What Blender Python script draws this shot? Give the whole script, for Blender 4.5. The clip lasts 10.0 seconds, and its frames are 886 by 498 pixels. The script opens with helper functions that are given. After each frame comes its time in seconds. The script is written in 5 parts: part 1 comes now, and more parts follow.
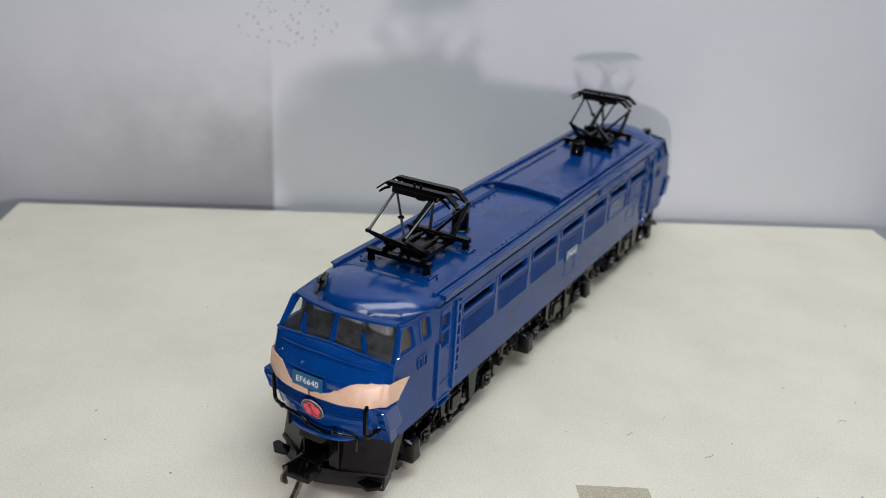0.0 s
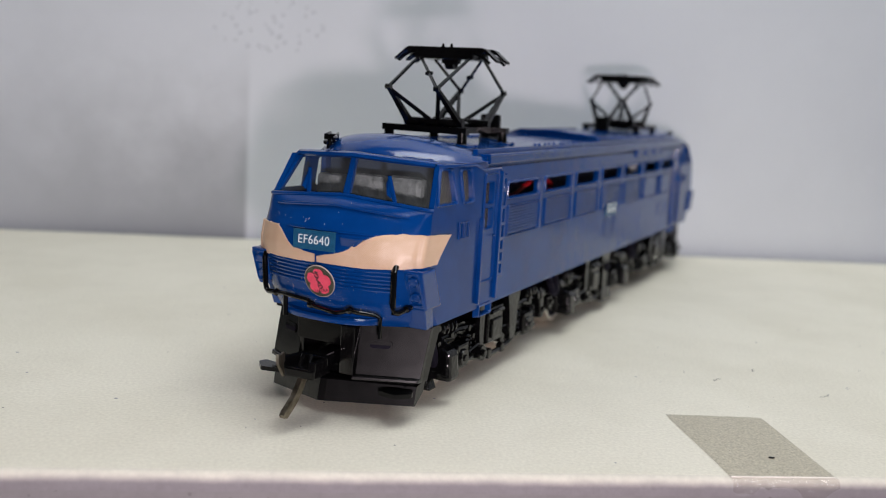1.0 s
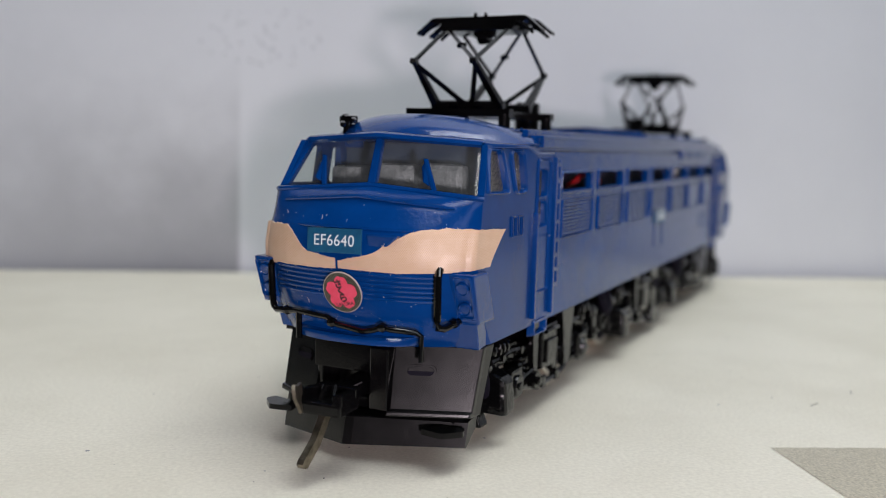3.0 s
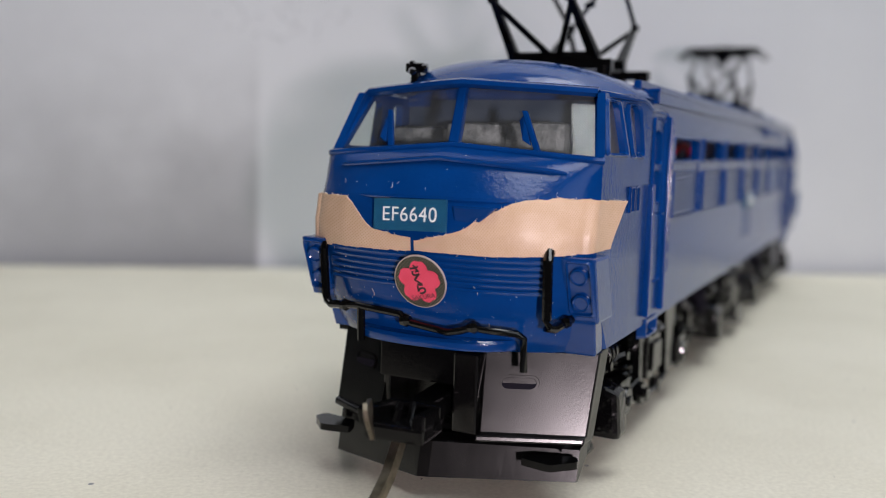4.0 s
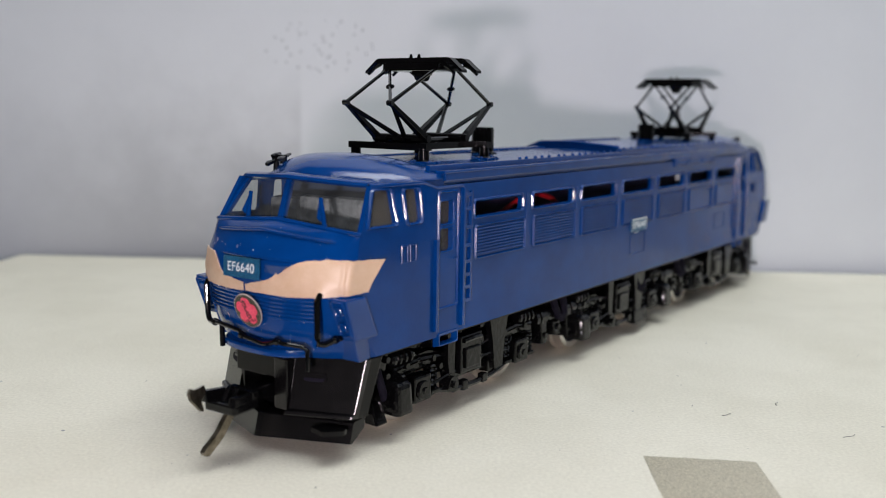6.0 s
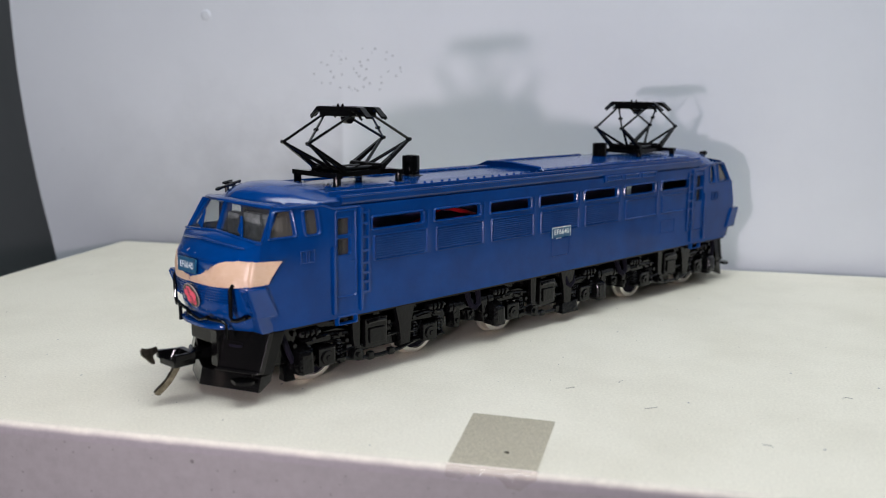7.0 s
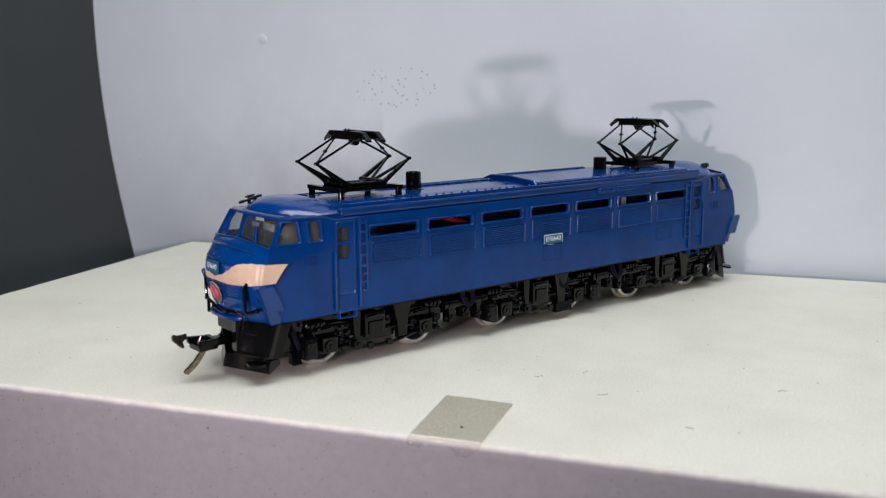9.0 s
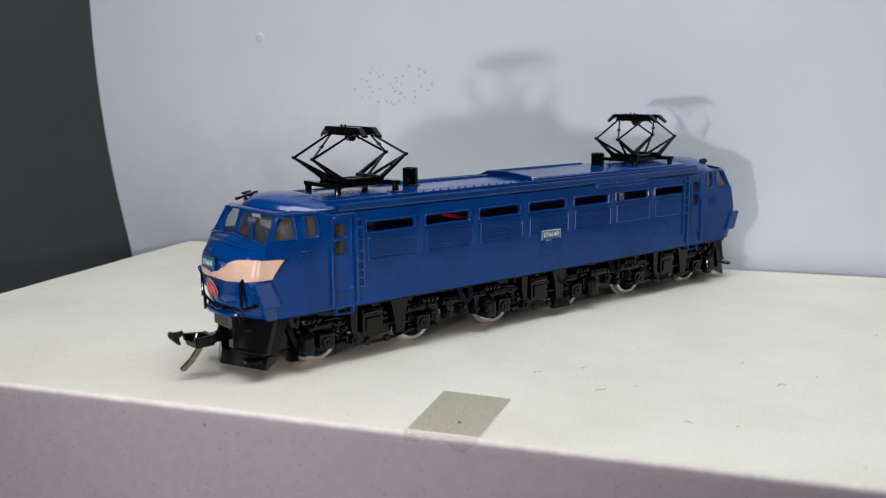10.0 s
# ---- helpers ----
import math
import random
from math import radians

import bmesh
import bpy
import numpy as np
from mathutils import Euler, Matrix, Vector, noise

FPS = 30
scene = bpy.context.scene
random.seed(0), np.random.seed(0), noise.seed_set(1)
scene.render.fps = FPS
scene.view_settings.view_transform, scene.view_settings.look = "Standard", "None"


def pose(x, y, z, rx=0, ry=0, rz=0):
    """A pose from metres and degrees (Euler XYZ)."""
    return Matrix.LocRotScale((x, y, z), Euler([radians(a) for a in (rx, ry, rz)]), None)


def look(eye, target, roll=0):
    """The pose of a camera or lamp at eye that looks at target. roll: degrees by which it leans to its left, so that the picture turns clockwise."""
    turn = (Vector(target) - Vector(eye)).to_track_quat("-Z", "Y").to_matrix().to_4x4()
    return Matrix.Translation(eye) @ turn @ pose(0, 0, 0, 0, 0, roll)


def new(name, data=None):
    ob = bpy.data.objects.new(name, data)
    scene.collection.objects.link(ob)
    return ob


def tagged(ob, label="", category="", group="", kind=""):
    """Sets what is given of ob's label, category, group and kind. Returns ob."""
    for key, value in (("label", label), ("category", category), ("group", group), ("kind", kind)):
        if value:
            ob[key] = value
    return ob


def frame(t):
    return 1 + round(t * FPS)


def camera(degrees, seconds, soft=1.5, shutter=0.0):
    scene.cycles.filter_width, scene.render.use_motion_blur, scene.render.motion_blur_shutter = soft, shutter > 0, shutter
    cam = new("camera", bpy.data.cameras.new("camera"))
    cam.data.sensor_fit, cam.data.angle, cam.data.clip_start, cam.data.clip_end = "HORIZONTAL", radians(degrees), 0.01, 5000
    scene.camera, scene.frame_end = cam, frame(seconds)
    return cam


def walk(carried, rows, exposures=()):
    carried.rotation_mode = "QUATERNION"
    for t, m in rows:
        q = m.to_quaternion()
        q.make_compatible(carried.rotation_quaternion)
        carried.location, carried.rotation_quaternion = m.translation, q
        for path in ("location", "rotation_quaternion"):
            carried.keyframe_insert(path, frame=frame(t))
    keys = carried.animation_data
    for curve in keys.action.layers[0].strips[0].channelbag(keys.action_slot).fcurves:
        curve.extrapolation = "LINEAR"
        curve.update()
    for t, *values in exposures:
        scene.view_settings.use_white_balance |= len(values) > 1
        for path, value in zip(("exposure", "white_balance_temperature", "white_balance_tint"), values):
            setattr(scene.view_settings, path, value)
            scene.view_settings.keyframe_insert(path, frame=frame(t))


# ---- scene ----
loco = tagged(new("model_locomotive"), "blue plastic model electric locomotive with black running gear", "model train")
cam = camera(51.1, 10.0, soft=1.0)
# the lens is focused on the locomotive's front and, from the side, on its middle
card_box = tagged(new("cardboard_box"), "large white cardboard box with worn lilac edges and shade painted into its sides", "box")
cam.data.dof.use_dof, cam.data.dof.focus_object, cam.data.dof.aperture_fstop = True, card_box, 18.0
PATH = [
    (0, (0.11644, -0.15861, 0.14917), (-0.01613, 0.08336, 0.03138), 3.34),
    (0.5, (0.10601, -0.15022, 0.09361), (-0.02888, 0.10489, 0.01159), 4.09),
    (1, (0.09066, -0.14137, 0.05866), (-0.04058, 0.12390, 0.00960), 3.36),
    (1.5, (0.08675, -0.13988, 0.05254), (-0.04215, 0.12802, 0.01238), 2.52),
    (2, (0.08562, -0.13925, 0.05106), (-0.04290, 0.12920, 0.01341), 2.07),
    (2.5, (0.08530, -0.13848, 0.05032), (-0.04412, 0.12975, 0.01421), 1.84),
    (3, (0.06855, -0.11662, 0.04607), (-0.06088, 0.15190, 0.01226), 1.60),
    (4.5, (0.04463, -0.09479, 0.03890), (-0.08779, 0.17237, 0.00587), 1.61),
    (5, (0.04751, -0.09700, 0.04073), (-0.09038, 0.16705, 0.00515), 1.44),
    (5.5, (0.06721, -0.10421, 0.04588), (-0.07967, 0.15446, 0.00699), 1.53),
    (6, (0.11571, -0.11104, 0.05953), (-0.05818, 0.12905, 0.01352), 0.85),
    (7.5, (0.22548, -0.11392, 0.08066), (0.00275, 0.07973, 0.02693), 0.29),
    (8, (0.24334, -0.11554, 0.08660), (0.01467, 0.07090, 0.03228), 0.08),
    (8.5, (0.24239, -0.11480, 0.08374), (0.01118, 0.06879, 0.03048), -0.00),
    (9, (0.24261, -0.11442, 0.08344), (0.00998, 0.06734, 0.03010), -0.26),
    (9.5, (0.24281, -0.11343, 0.08155), (0.00968, 0.06791, 0.02899), -0.57),
    (10, (0.24264, -0.11328, 0.08160), (0.00991, 0.06846, 0.02865), -0.54),
]
walk(cam, [(t, look(eye, target, roll)) for t, eye, target, roll in PATH],
     [(0, 0.0, 6250, 14), (1, 0.0, 6300, 14), (2.5, 0.0, 6200, 14), (5, 0.03, 6450, 14), (6, 0.08, 6250, 13), (7.5, 0.13, 6080, 13), (10, 0.13, 6080, 13)])


# ---- light ----
MM = 0.001
BOX_TURN = 33.0
PLACE = pose(0, 0, 0, 0, 0, BOX_TURN)          # the box and the wall share this turn

world = bpy.data.worlds.new("room_air")
scene.world = world
world.use_nodes = True
world.node_tree.nodes["Background"].inputs[0].default_value = (0.80, 0.88, 1.0, 1)
world.node_tree.nodes["Background"].inputs[1].default_value = 0.30


def area_lamp(name, eye, target, sx, sy, watts, colour):
    data = bpy.data.lights.new(name, "AREA")
    data.shape, data.size, data.size_y, data.energy, data.color = "RECTANGLE", sx, sy, watts, colour
    ob = new(name, data)
    ob.matrix_world = look(eye, target)
    return ob


# an added fill lamp out of view, the overhead lamp and the small lamp held beside the lens
area_lamp("ceiling_light", PLACE @ Vector((0.42, -0.70, 0.98)), PLACE @ Vector((0.10, -0.15, 0.02)), 0.9, 0.6, 2.6, (0.90, 1.0, 1.06))
area_lamp("desk_lamp_light", PLACE @ Vector((0.15, -0.06, 0.66)), PLACE @ Vector((0.09, 0.07, 0)), 0.62, 0.24, 3.1, (0.97, 1.01, 0.98))
led = bpy.data.lights.new("phone_light", "SPOT")
led.energy, led.color, led.shadow_soft_size, led.spot_size, led.spot_blend = 1.25, (1.0, 0.86, 0.87), 0.006, radians(120), 0.6
new("phone_light", led).matrix_world = look(PLACE @ Vector((0.010, -0.205, 0.032)), PLACE @ Vector((0.03, 0.15, 0.04)))


# ---- materials ----
def material(name, colour, rough=0.5, metal=0.0, spec=0.5, coat=0.0):
    m = bpy.data.materials.new(name)
    m.use_nodes = True
    b = m.node_tree.nodes["Principled BSDF"]
    b.inputs["Base Color"].default_value = (*colour, 1)
    b.inputs["Roughness"].default_value = rough
    b.inputs["Metallic"].default_value = metal
    b.inputs["Specular IOR Level"].default_value = spec
    b.inputs["Coat Weight"].default_value = coat
    return m


def node(m, kind, **values):
    n = m.node_tree.nodes.new(kind)
    for k, v in values.items():
        n.inputs[k].default_value = v
    return n


def wire(m, a, out, b, into):
    m.node_tree.links.new(a.outputs[out], b.inputs[into])


def bsdf(m):
    return m.node_tree.nodes["Principled BSDF"]


def where(m):
    return m.node_tree.nodes.new("ShaderNodeTexCoord")


def grain(m, scale, strength, distance, detail=4.0, rough=0.6):
    """Fine relief from noise, in real metres."""
    tc = where(m)
    nz = node(m, "ShaderNodeTexNoise", Scale=scale, Detail=detail, Roughness=rough)
    bp = node(m, "ShaderNodeBump", Strength=strength, Distance=distance)
    wire(m, tc, "Object", nz, "Vector")
    wire(m, nz, "Fac", bp, "Height")
    wire(m, bp, "Normal", bsdf(m), "Normal")
    return bp


def ramp(m, stops):
    r = m.node_tree.nodes.new("ShaderNodeValToRGB")
    while len(r.color_ramp.elements) < len(stops):
        r.color_ramp.elements.new(0.5)
    for e, (p, c) in zip(r.color_ramp.elements, stops):
        e.position, e.color = p, (*c, 1)
    return r


def mottled(m, dark, light, scale, lo=0.35, hi=0.65, detail=5.0):
    tc = where(m)
    nz = node(m, "ShaderNodeTexNoise", Scale=scale, Detail=detail, Roughness=0.6)
    r = ramp(m, [(lo, dark), (hi, light)])
    wire(m, tc, "Object", nz, "Vector")
    wire(m, nz, "Fac", r, "Fac")
    wire(m, r, "Color", bsdf(m), "Base Color")
    return r


def rough_spread(m, scale, lo, hi):
    tc = where(m)
    nz = node(m, "ShaderNodeTexNoise", Scale=scale, Detail=6.0, Roughness=0.65)
    mr = node(m, "ShaderNodeMapRange")
    mr.inputs["To Min"].default_value, mr.inputs["To Max"].default_value = lo, hi
    wire(m, tc, "Object", nz, "Vector")
    wire(m, nz, "Fac", mr, "Value")
    wire(m, mr, "Result", bsdf(m), "Roughness")


def specks(m, base_out, scale, amount, colour, share=0.62):
    """Small dark dots of one size, thrown over the colour that base_out gives."""
    tc = where(m)
    vo = node(m, "ShaderNodeTexVoronoi", Scale=scale, Randomness=1.0)
    lt = m.node_tree.nodes.new("ShaderNodeMath")
    lt.operation = "LESS_THAN"
    lt.inputs[1].default_value = amount
    wire(m, tc, "Object", vo, "Vector")
    wire(m, vo, "Distance", lt, 0)
    pick = m.node_tree.nodes.new("ShaderNodeMath")
    pick.operation = "GREATER_THAN"
    pick.inputs[1].default_value = share
    sep = m.node_tree.nodes.new("ShaderNodeSeparateColor")
    wire(m, vo, "Color", sep, "Color")
    wire(m, sep, "Red", pick, 0)
    both = m.node_tree.nodes.new("ShaderNodeMath")
    both.operation = "MULTIPLY"
    wire(m, lt, 0, both, 0)
    wire(m, pick, 0, both, 1)
    mix = m.node_tree.nodes.new("ShaderNodeMix")
    mix.data_type = "RGBA"
    mix.inputs["B"].default_value = (*colour, 1)
    wire(m, both, 0, mix, "Factor")
    m.node_tree.links.new(base_out, mix.inputs["A"])
    m.node_tree.links.new(mix.outputs["Result"], bsdf(m).inputs["Base Color"])
    return mix.outputs["Result"]


def halftone(m, base_out, pitch, ink, share):
    """A printed screen of round dots, turned by 45 degrees on an upright face."""
    tc = where(m)
    k = 0.7071 / pitch
    total = None
    for way in ((k, k, k), (k, k, -k)):
        dp = m.node_tree.nodes.new("ShaderNodeVectorMath")
        dp.operation = "DOT_PRODUCT"
        dp.inputs[1].default_value = way
        wire(m, tc, "Object", dp, 0)
        pp = m.node_tree.nodes.new("ShaderNodeMath")
        pp.operation = "PINGPONG"
        pp.inputs[1].default_value = 0.5
        m.node_tree.links.new(dp.outputs["Value"], pp.inputs[0])
        sq = m.node_tree.nodes.new("ShaderNodeMath")
        sq.operation = "MULTIPLY_ADD"
        m.node_tree.links.new(pp.outputs[0], sq.inputs[0])
        m.node_tree.links.new(pp.outputs[0], sq.inputs[1])
        sq.inputs[2].default_value = 0.0
        if total:
            m.node_tree.links.new(total, sq.inputs[2])
        total = sq.outputs[0]
    ln = m.node_tree.nodes.new("ShaderNodeMath")
    ln.operation = "SQRT"
    m.node_tree.links.new(total, ln.inputs[0])
    dot = m.node_tree.nodes.new("ShaderNodeMath")
    dot.operation = "LESS_THAN"
    dot.inputs[1].default_value = share
    m.node_tree.links.new(ln.outputs[0], dot.inputs[0])
    mix = m.node_tree.nodes.new("ShaderNodeMix")
    mix.data_type = "RGBA"
    mix.inputs["B"].default_value = (*ink, 1)
    wire(m, dot, 0, mix, "Factor")
    m.node_tree.links.new(base_out, mix.inputs["A"])
    m.node_tree.links.new(mix.outputs["Result"], bsdf(m).inputs["Base Color"])


def plastic(name, dark, light, r0, r1, bump=0.10, bscale=1500):
    m = material(name, light, r0)
    mottled(m, dark, light, 90)
    rough_spread(m, 400, r0, r1)
    grain(m, bscale, bump, 0.0001)
    return m


INK = (0.0008, 0.032, 0.158), (0.0016, 0.044, 0.206)
BLUE = plastic("blue_paint", *INK, 0.07, 0.16, 0.34, 1700)
r = mottled(BLUE, *INK, 90)
# pale dots stand for dust and for glints on the paint
specks(BLUE, r.outputs["Color"], 760, 0.05, (0.42, 0.47, 0.54), 0.72)
GLOSSBLUE = plastic("glossy_blue_paint", *INK, 0.10, 0.20, 0.24, 2000)
for m, level in ((BLUE, 0.26), (GLOSSBLUE, 0.6)):
    bsdf(m).inputs["Specular IOR Level"].default_value = level
BLACK = plastic("black_plastic", (0.0016, 0.0016, 0.0018), (0.003, 0.003, 0.0032), 0.08, 0.20, 0.13, 1500)
bsdf(BLACK).inputs["Specular IOR Level"].default_value = 0.2
GLOSS = plastic("glossy_black_plastic", (0.0016, 0.0016, 0.0018), (0.003, 0.003, 0.003), 0.05, 0.14, 0.16, 1200)
bsdf(GLOSS).inputs["Specular IOR Level"].default_value = 0.45
GUNMETAL = plastic("scratched_black_plastic", (0.002, 0.002, 0.0022), (0.004, 0.0038, 0.004), 0.18, 0.30, 0.07, 2600)
bsdf(GUNMETAL).inputs["Specular IOR Level"].default_value = 0.42
WETBLACK = plastic("thick_black_paint", (0.0016, 0.0016, 0.0018), (0.003, 0.003, 0.0032), 0.08, 0.18, 0.6, 800)
bsdf(WETBLACK).inputs["Specular IOR Level"].default_value = 0.28
grain(WETBLACK, 1000, 0.5, 0.0002, 2.0, 0.4)
DARK = material("dark_inside", (0.007, 0.006, 0.012), 0.7, 0.0, 0.1)
grain(DARK, 900, 0.2, 0.0002)
INNER = material("navy_inside", (0.05, 0.035, 0.09), 0.6)
grain(INNER, 900, 0.2, 0.0002)
BEIGE = material("beige_paper", (0.68, 0.48, 0.32), 0.38)
r = mottled(BEIGE, (0.65, 0.455, 0.305), (0.71, 0.515, 0.37), 500)
halftone(BEIGE, r.outputs["Color"], 0.00027, (0.56, 0.37, 0.22), 0.26)
grain(BEIGE, 3500, 0.3, 0.0001)
DUST = material("dark_dust", (0.10, 0.09, 0.085), 0.8)
grain(DUST, 3000, 0.4, 0.0001)
FIBRE = material("pale_fibre", (0.80, 0.72, 0.64), 0.7)
grain(FIBRE, 4000, 0.3, 0.0001)
PLATE = material("plate_blue", (0.012, 0.15, 0.26), 0.4)
r = mottled(PLATE, (0.002, 0.045, 0.12), (0.004, 0.065, 0.16), 900)
halftone(PLATE, r.outputs["Color"], 0.00022, (0.03, 0.20, 0.32), 0.27)
WHITE = material("white_ink", (0.78, 0.82, 0.82), 0.5)
mottled(WHITE, (0.70, 0.75, 0.76), (0.82, 0.85, 0.85), 900)
PINK = material("pink_ink", (0.75, 0.06, 0.12), 0.45)
r = mottled(PINK, (0.74, 0.06, 0.12), (0.84, 0.09, 0.17), 900)
halftone(PINK, r.outputs["Color"], 0.00026, (0.62, 0.02, 0.06), 0.26)
MARKDARK = material("dark_green_ink", (0.05, 0.055, 0.035), 0.5)
r = mottled(MARKDARK, (0.014, 0.018, 0.010), (0.03, 0.032, 0.02), 900)
halftone(MARKDARK, r.outputs["Color"], 0.00026, (0.20, 0.20, 0.14), 0.24)
DARKINK = material("dark_ink", (0.03, 0.012, 0.016), 0.5)
mottled(DARKINK, (0.02, 0.01, 0.012), (0.05, 0.02, 0.025), 2000)
MARKEDGE = material("paper_edge", (0.42, 0.37, 0.36), 0.7)
grain(MARKEDGE, 2500, 0.4, 0.0001)
RED = material("red_cable_skin", (0.55, 0.012, 0.02), 0.35)
grain(RED, 1200, 0.15, 0.0001)
SEAT = material("dark_blue_cab_plastic", (0.05, 0.07, 0.11), 0.35)
grain(SEAT, 900, 0.05, 0.0001)
SEAT2 = material("pale_grey_cab_plastic", (0.20, 0.22, 0.22), 0.4)
mottled(SEAT2, (0.15, 0.165, 0.165), (0.36, 0.375, 0.37), 420)
grain(SEAT2, 600, 1.0, 0.0008)
STEEL = material("bright_steel", (0.80, 0.76, 0.70), 0.3, 1.0)
rough_spread(STEEL, 600, 0.28, 0.5)
TARNISH = material("tarnished_metal", (0.26, 0.235, 0.19), 0.4, 1.0)
mottled(TARNISH, (0.16, 0.137, 0.10), (0.35, 0.305, 0.235), 500)
rough_spread(TARNISH, 700, 0.28, 0.5)


def clear_pane(name, tint, rough, lo, hi, veil_colour=(0.42, 0.45, 0.45), scale=320):
    m = bpy.data.materials.new(name)
    m.use_nodes = True
    nt = m.node_tree
    nt.nodes.remove(nt.nodes["Principled BSDF"])
    out = nt.nodes["Material Output"]
    tr, gl, fr, mx = (nt.nodes.new(k) for k in ("ShaderNodeBsdfTransparent", "ShaderNodeBsdfGlossy", "ShaderNodeLayerWeight", "ShaderNodeMixShader"))
    tr.inputs["Color"].default_value = (*tint, 1)
    gl.inputs["Roughness"].default_value = rough
    fr.inputs["Blend"].default_value = 0.5
    steep, gloss = nt.nodes.new("ShaderNodeMath"), nt.nodes.new("ShaderNodeMath")
    steep.operation, gloss.operation = "POWER", "MULTIPLY_ADD"
    steep.inputs[1].default_value, gloss.inputs[1].default_value, gloss.inputs[2].default_value = 4.0, 0.6, 0.03
    nt.links.new(fr.outputs["Facing"], steep.inputs[0])
    nt.links.new(steep.outputs[0], gloss.inputs[0])
    # dust is a grey veil that noise mixes into the pane
    dust, veil = nt.nodes.new("ShaderNodeBsdfDiffuse"), nt.nodes.new("ShaderNodeMixShader")
    dust.inputs["Color"].default_value = (*veil_colour, 1)
    tc = nt.nodes.new("ShaderNodeTexCoord")
    nz = nt.nodes.new("ShaderNodeTexNoise")
    nz.inputs["Scale"].default_value, nz.inputs["Detail"].default_value = scale, 6
    mr = nt.nodes.new("ShaderNodeMapRange")
    mr.inputs["To Min"].default_value, mr.inputs["To Max"].default_value = lo, hi
    mr.clamp = True
    nt.links.new(tc.outputs["Object"], nz.inputs["Vector"])
    nt.links.new(nz.outputs["Fac"], mr.inputs["Value"])
    nt.links.new(mr.outputs["Result"], veil.inputs[0])
    nt.links.new(tr.outputs[0], veil.inputs[1])
    nt.links.new(dust.outputs[0], veil.inputs[2])
    nt.links.new(gloss.outputs[0], mx.inputs[0])
    nt.links.new(veil.outputs[0], mx.inputs[1])
    nt.links.new(gl.outputs[0], mx.inputs[2])
    nt.links.new(mx.outputs[0], out.inputs["Surface"])
    return m


# PANE's faint veil paints hazy reflections into the windscreen, besides dust
PANE = clear_pane("clear_pane", (0.88, 0.91, 0.90), 0.05, -0.01, 0.09)
TAPEFILM = clear_pane("clear_tape_film", (0.86, 0.82, 0.80), 0.05, 0.0, 0.22)
FILM = clear_pane("grey_frosted_film", (0.62, 0.60, 0.56), 0.28, -0.05, 0.50, (0.22, 0.205, 0.18), 2600)

# white card of the box: fibres, faint rub marks, paint specks
CARD = material("white_card", (0.74, 0.73, 0.69), 0.72)
r = mottled(CARD, (0.685, 0.645, 0.535), (0.805, 0.765, 0.642), 1500, 0.3, 0.66, 12.0)
stain = node(CARD, "ShaderNodeTexNoise", Scale=22.0, Detail=9.0, Roughness=0.62)
wire(CARD, where(CARD), "Object", stain, "Vector")
fade = ramp(CARD, [(0.32, (0.90, 0.895, 0.875)), (0.58, (1.0, 1.0, 1.0))])
wire(CARD, stain, "Fac", fade, "Fac")
rubbed = CARD.node_tree.nodes.new("ShaderNodeMix")
rubbed.data_type, rubbed.blend_type = "RGBA", "MULTIPLY"
rubbed.inputs["Factor"].default_value = 1.0
wire(CARD, r, "Color", rubbed, "A")
wire(CARD, fade, "Color", rubbed, "B")
specks(CARD, specks(CARD, rubbed.outputs["Result"], 150, 0.05, (0.24, 0.24, 0.24), 0.82), 44, 0.013, (0.05, 0.05, 0.06), 0.6)
grain(CARD, 2400, 0.34, 0.0003, 8.0, 0.7)
# sides of the white box: their shade is put into this darker lilac
SHADEDCARD = material("shaded_lilac_card", (0.55, 0.51, 0.55), 0.7)
r = mottled(SHADEDCARD, (0.226, 0.214, 0.215), (0.256, 0.242, 0.242), 420, 0.3, 0.65, 10.0)
pale = specks(SHADEDCARD, r.outputs["Color"], 520, 0.16, (0.185, 0.172, 0.174), 0.6)
specks(SHADEDCARD, specks(SHADEDCARD, pale, 110, 0.045, (0.12, 0.11, 0.11)), 37, 0.03, (0.03, 0.03, 0.03))
grain(SHADEDCARD, 700, 0.2, 0.0003, 8.0, 0.7)
EDGECARD = material("worn_shaded_card_edge", (0.72, 0.68, 0.70), 0.8)
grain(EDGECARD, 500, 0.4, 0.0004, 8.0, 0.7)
WALL = material("wall_paint", (0.62, 0.63, 0.66), 0.6)
mottled(WALL, (0.73, 0.75, 0.79), (0.77, 0.79, 0.83), 14, 0.3, 0.7, 7.0)
grain(WALL, 260, 0.12, 0.0006, 6.0)
ROOM = material("dim_room_paint", (0.24, 0.235, 0.22), 0.7)
mottled(ROOM, (0.21, 0.205, 0.19), (0.26, 0.255, 0.24), 3, 0.3, 0.7, 6.0)
grain(ROOM, 200, 0.15, 0.0008)
GREY = material("grey_wall_paint", (0.075, 0.083, 0.09), 0.7)
r = mottled(GREY, (0.14, 0.152, 0.155), (0.165, 0.175, 0.178), 9, 0.3, 0.7, 6.0)
specks(GREY, r.outputs["Color"], 24, 0.05, (0.22, 0.22, 0.20))
grain(GREY, 300, 0.15, 0.0006)
TAPE = material("grey_tape", (0.36, 0.34, 0.27), 0.3)
mottled(TAPE, (0.31, 0.28, 0.20), (0.60, 0.545, 0.415), 2200, 0.32, 0.68, 8.0)
rough_spread(TAPE, 500, 0.22, 0.45)
grain(TAPE, 500, 0.35, 0.0003)


CREASE = material("white_tape_crease", (0.78, 0.74, 0.66), 0.25)
grain(CREASE, 900, 0.4, 0.0003)

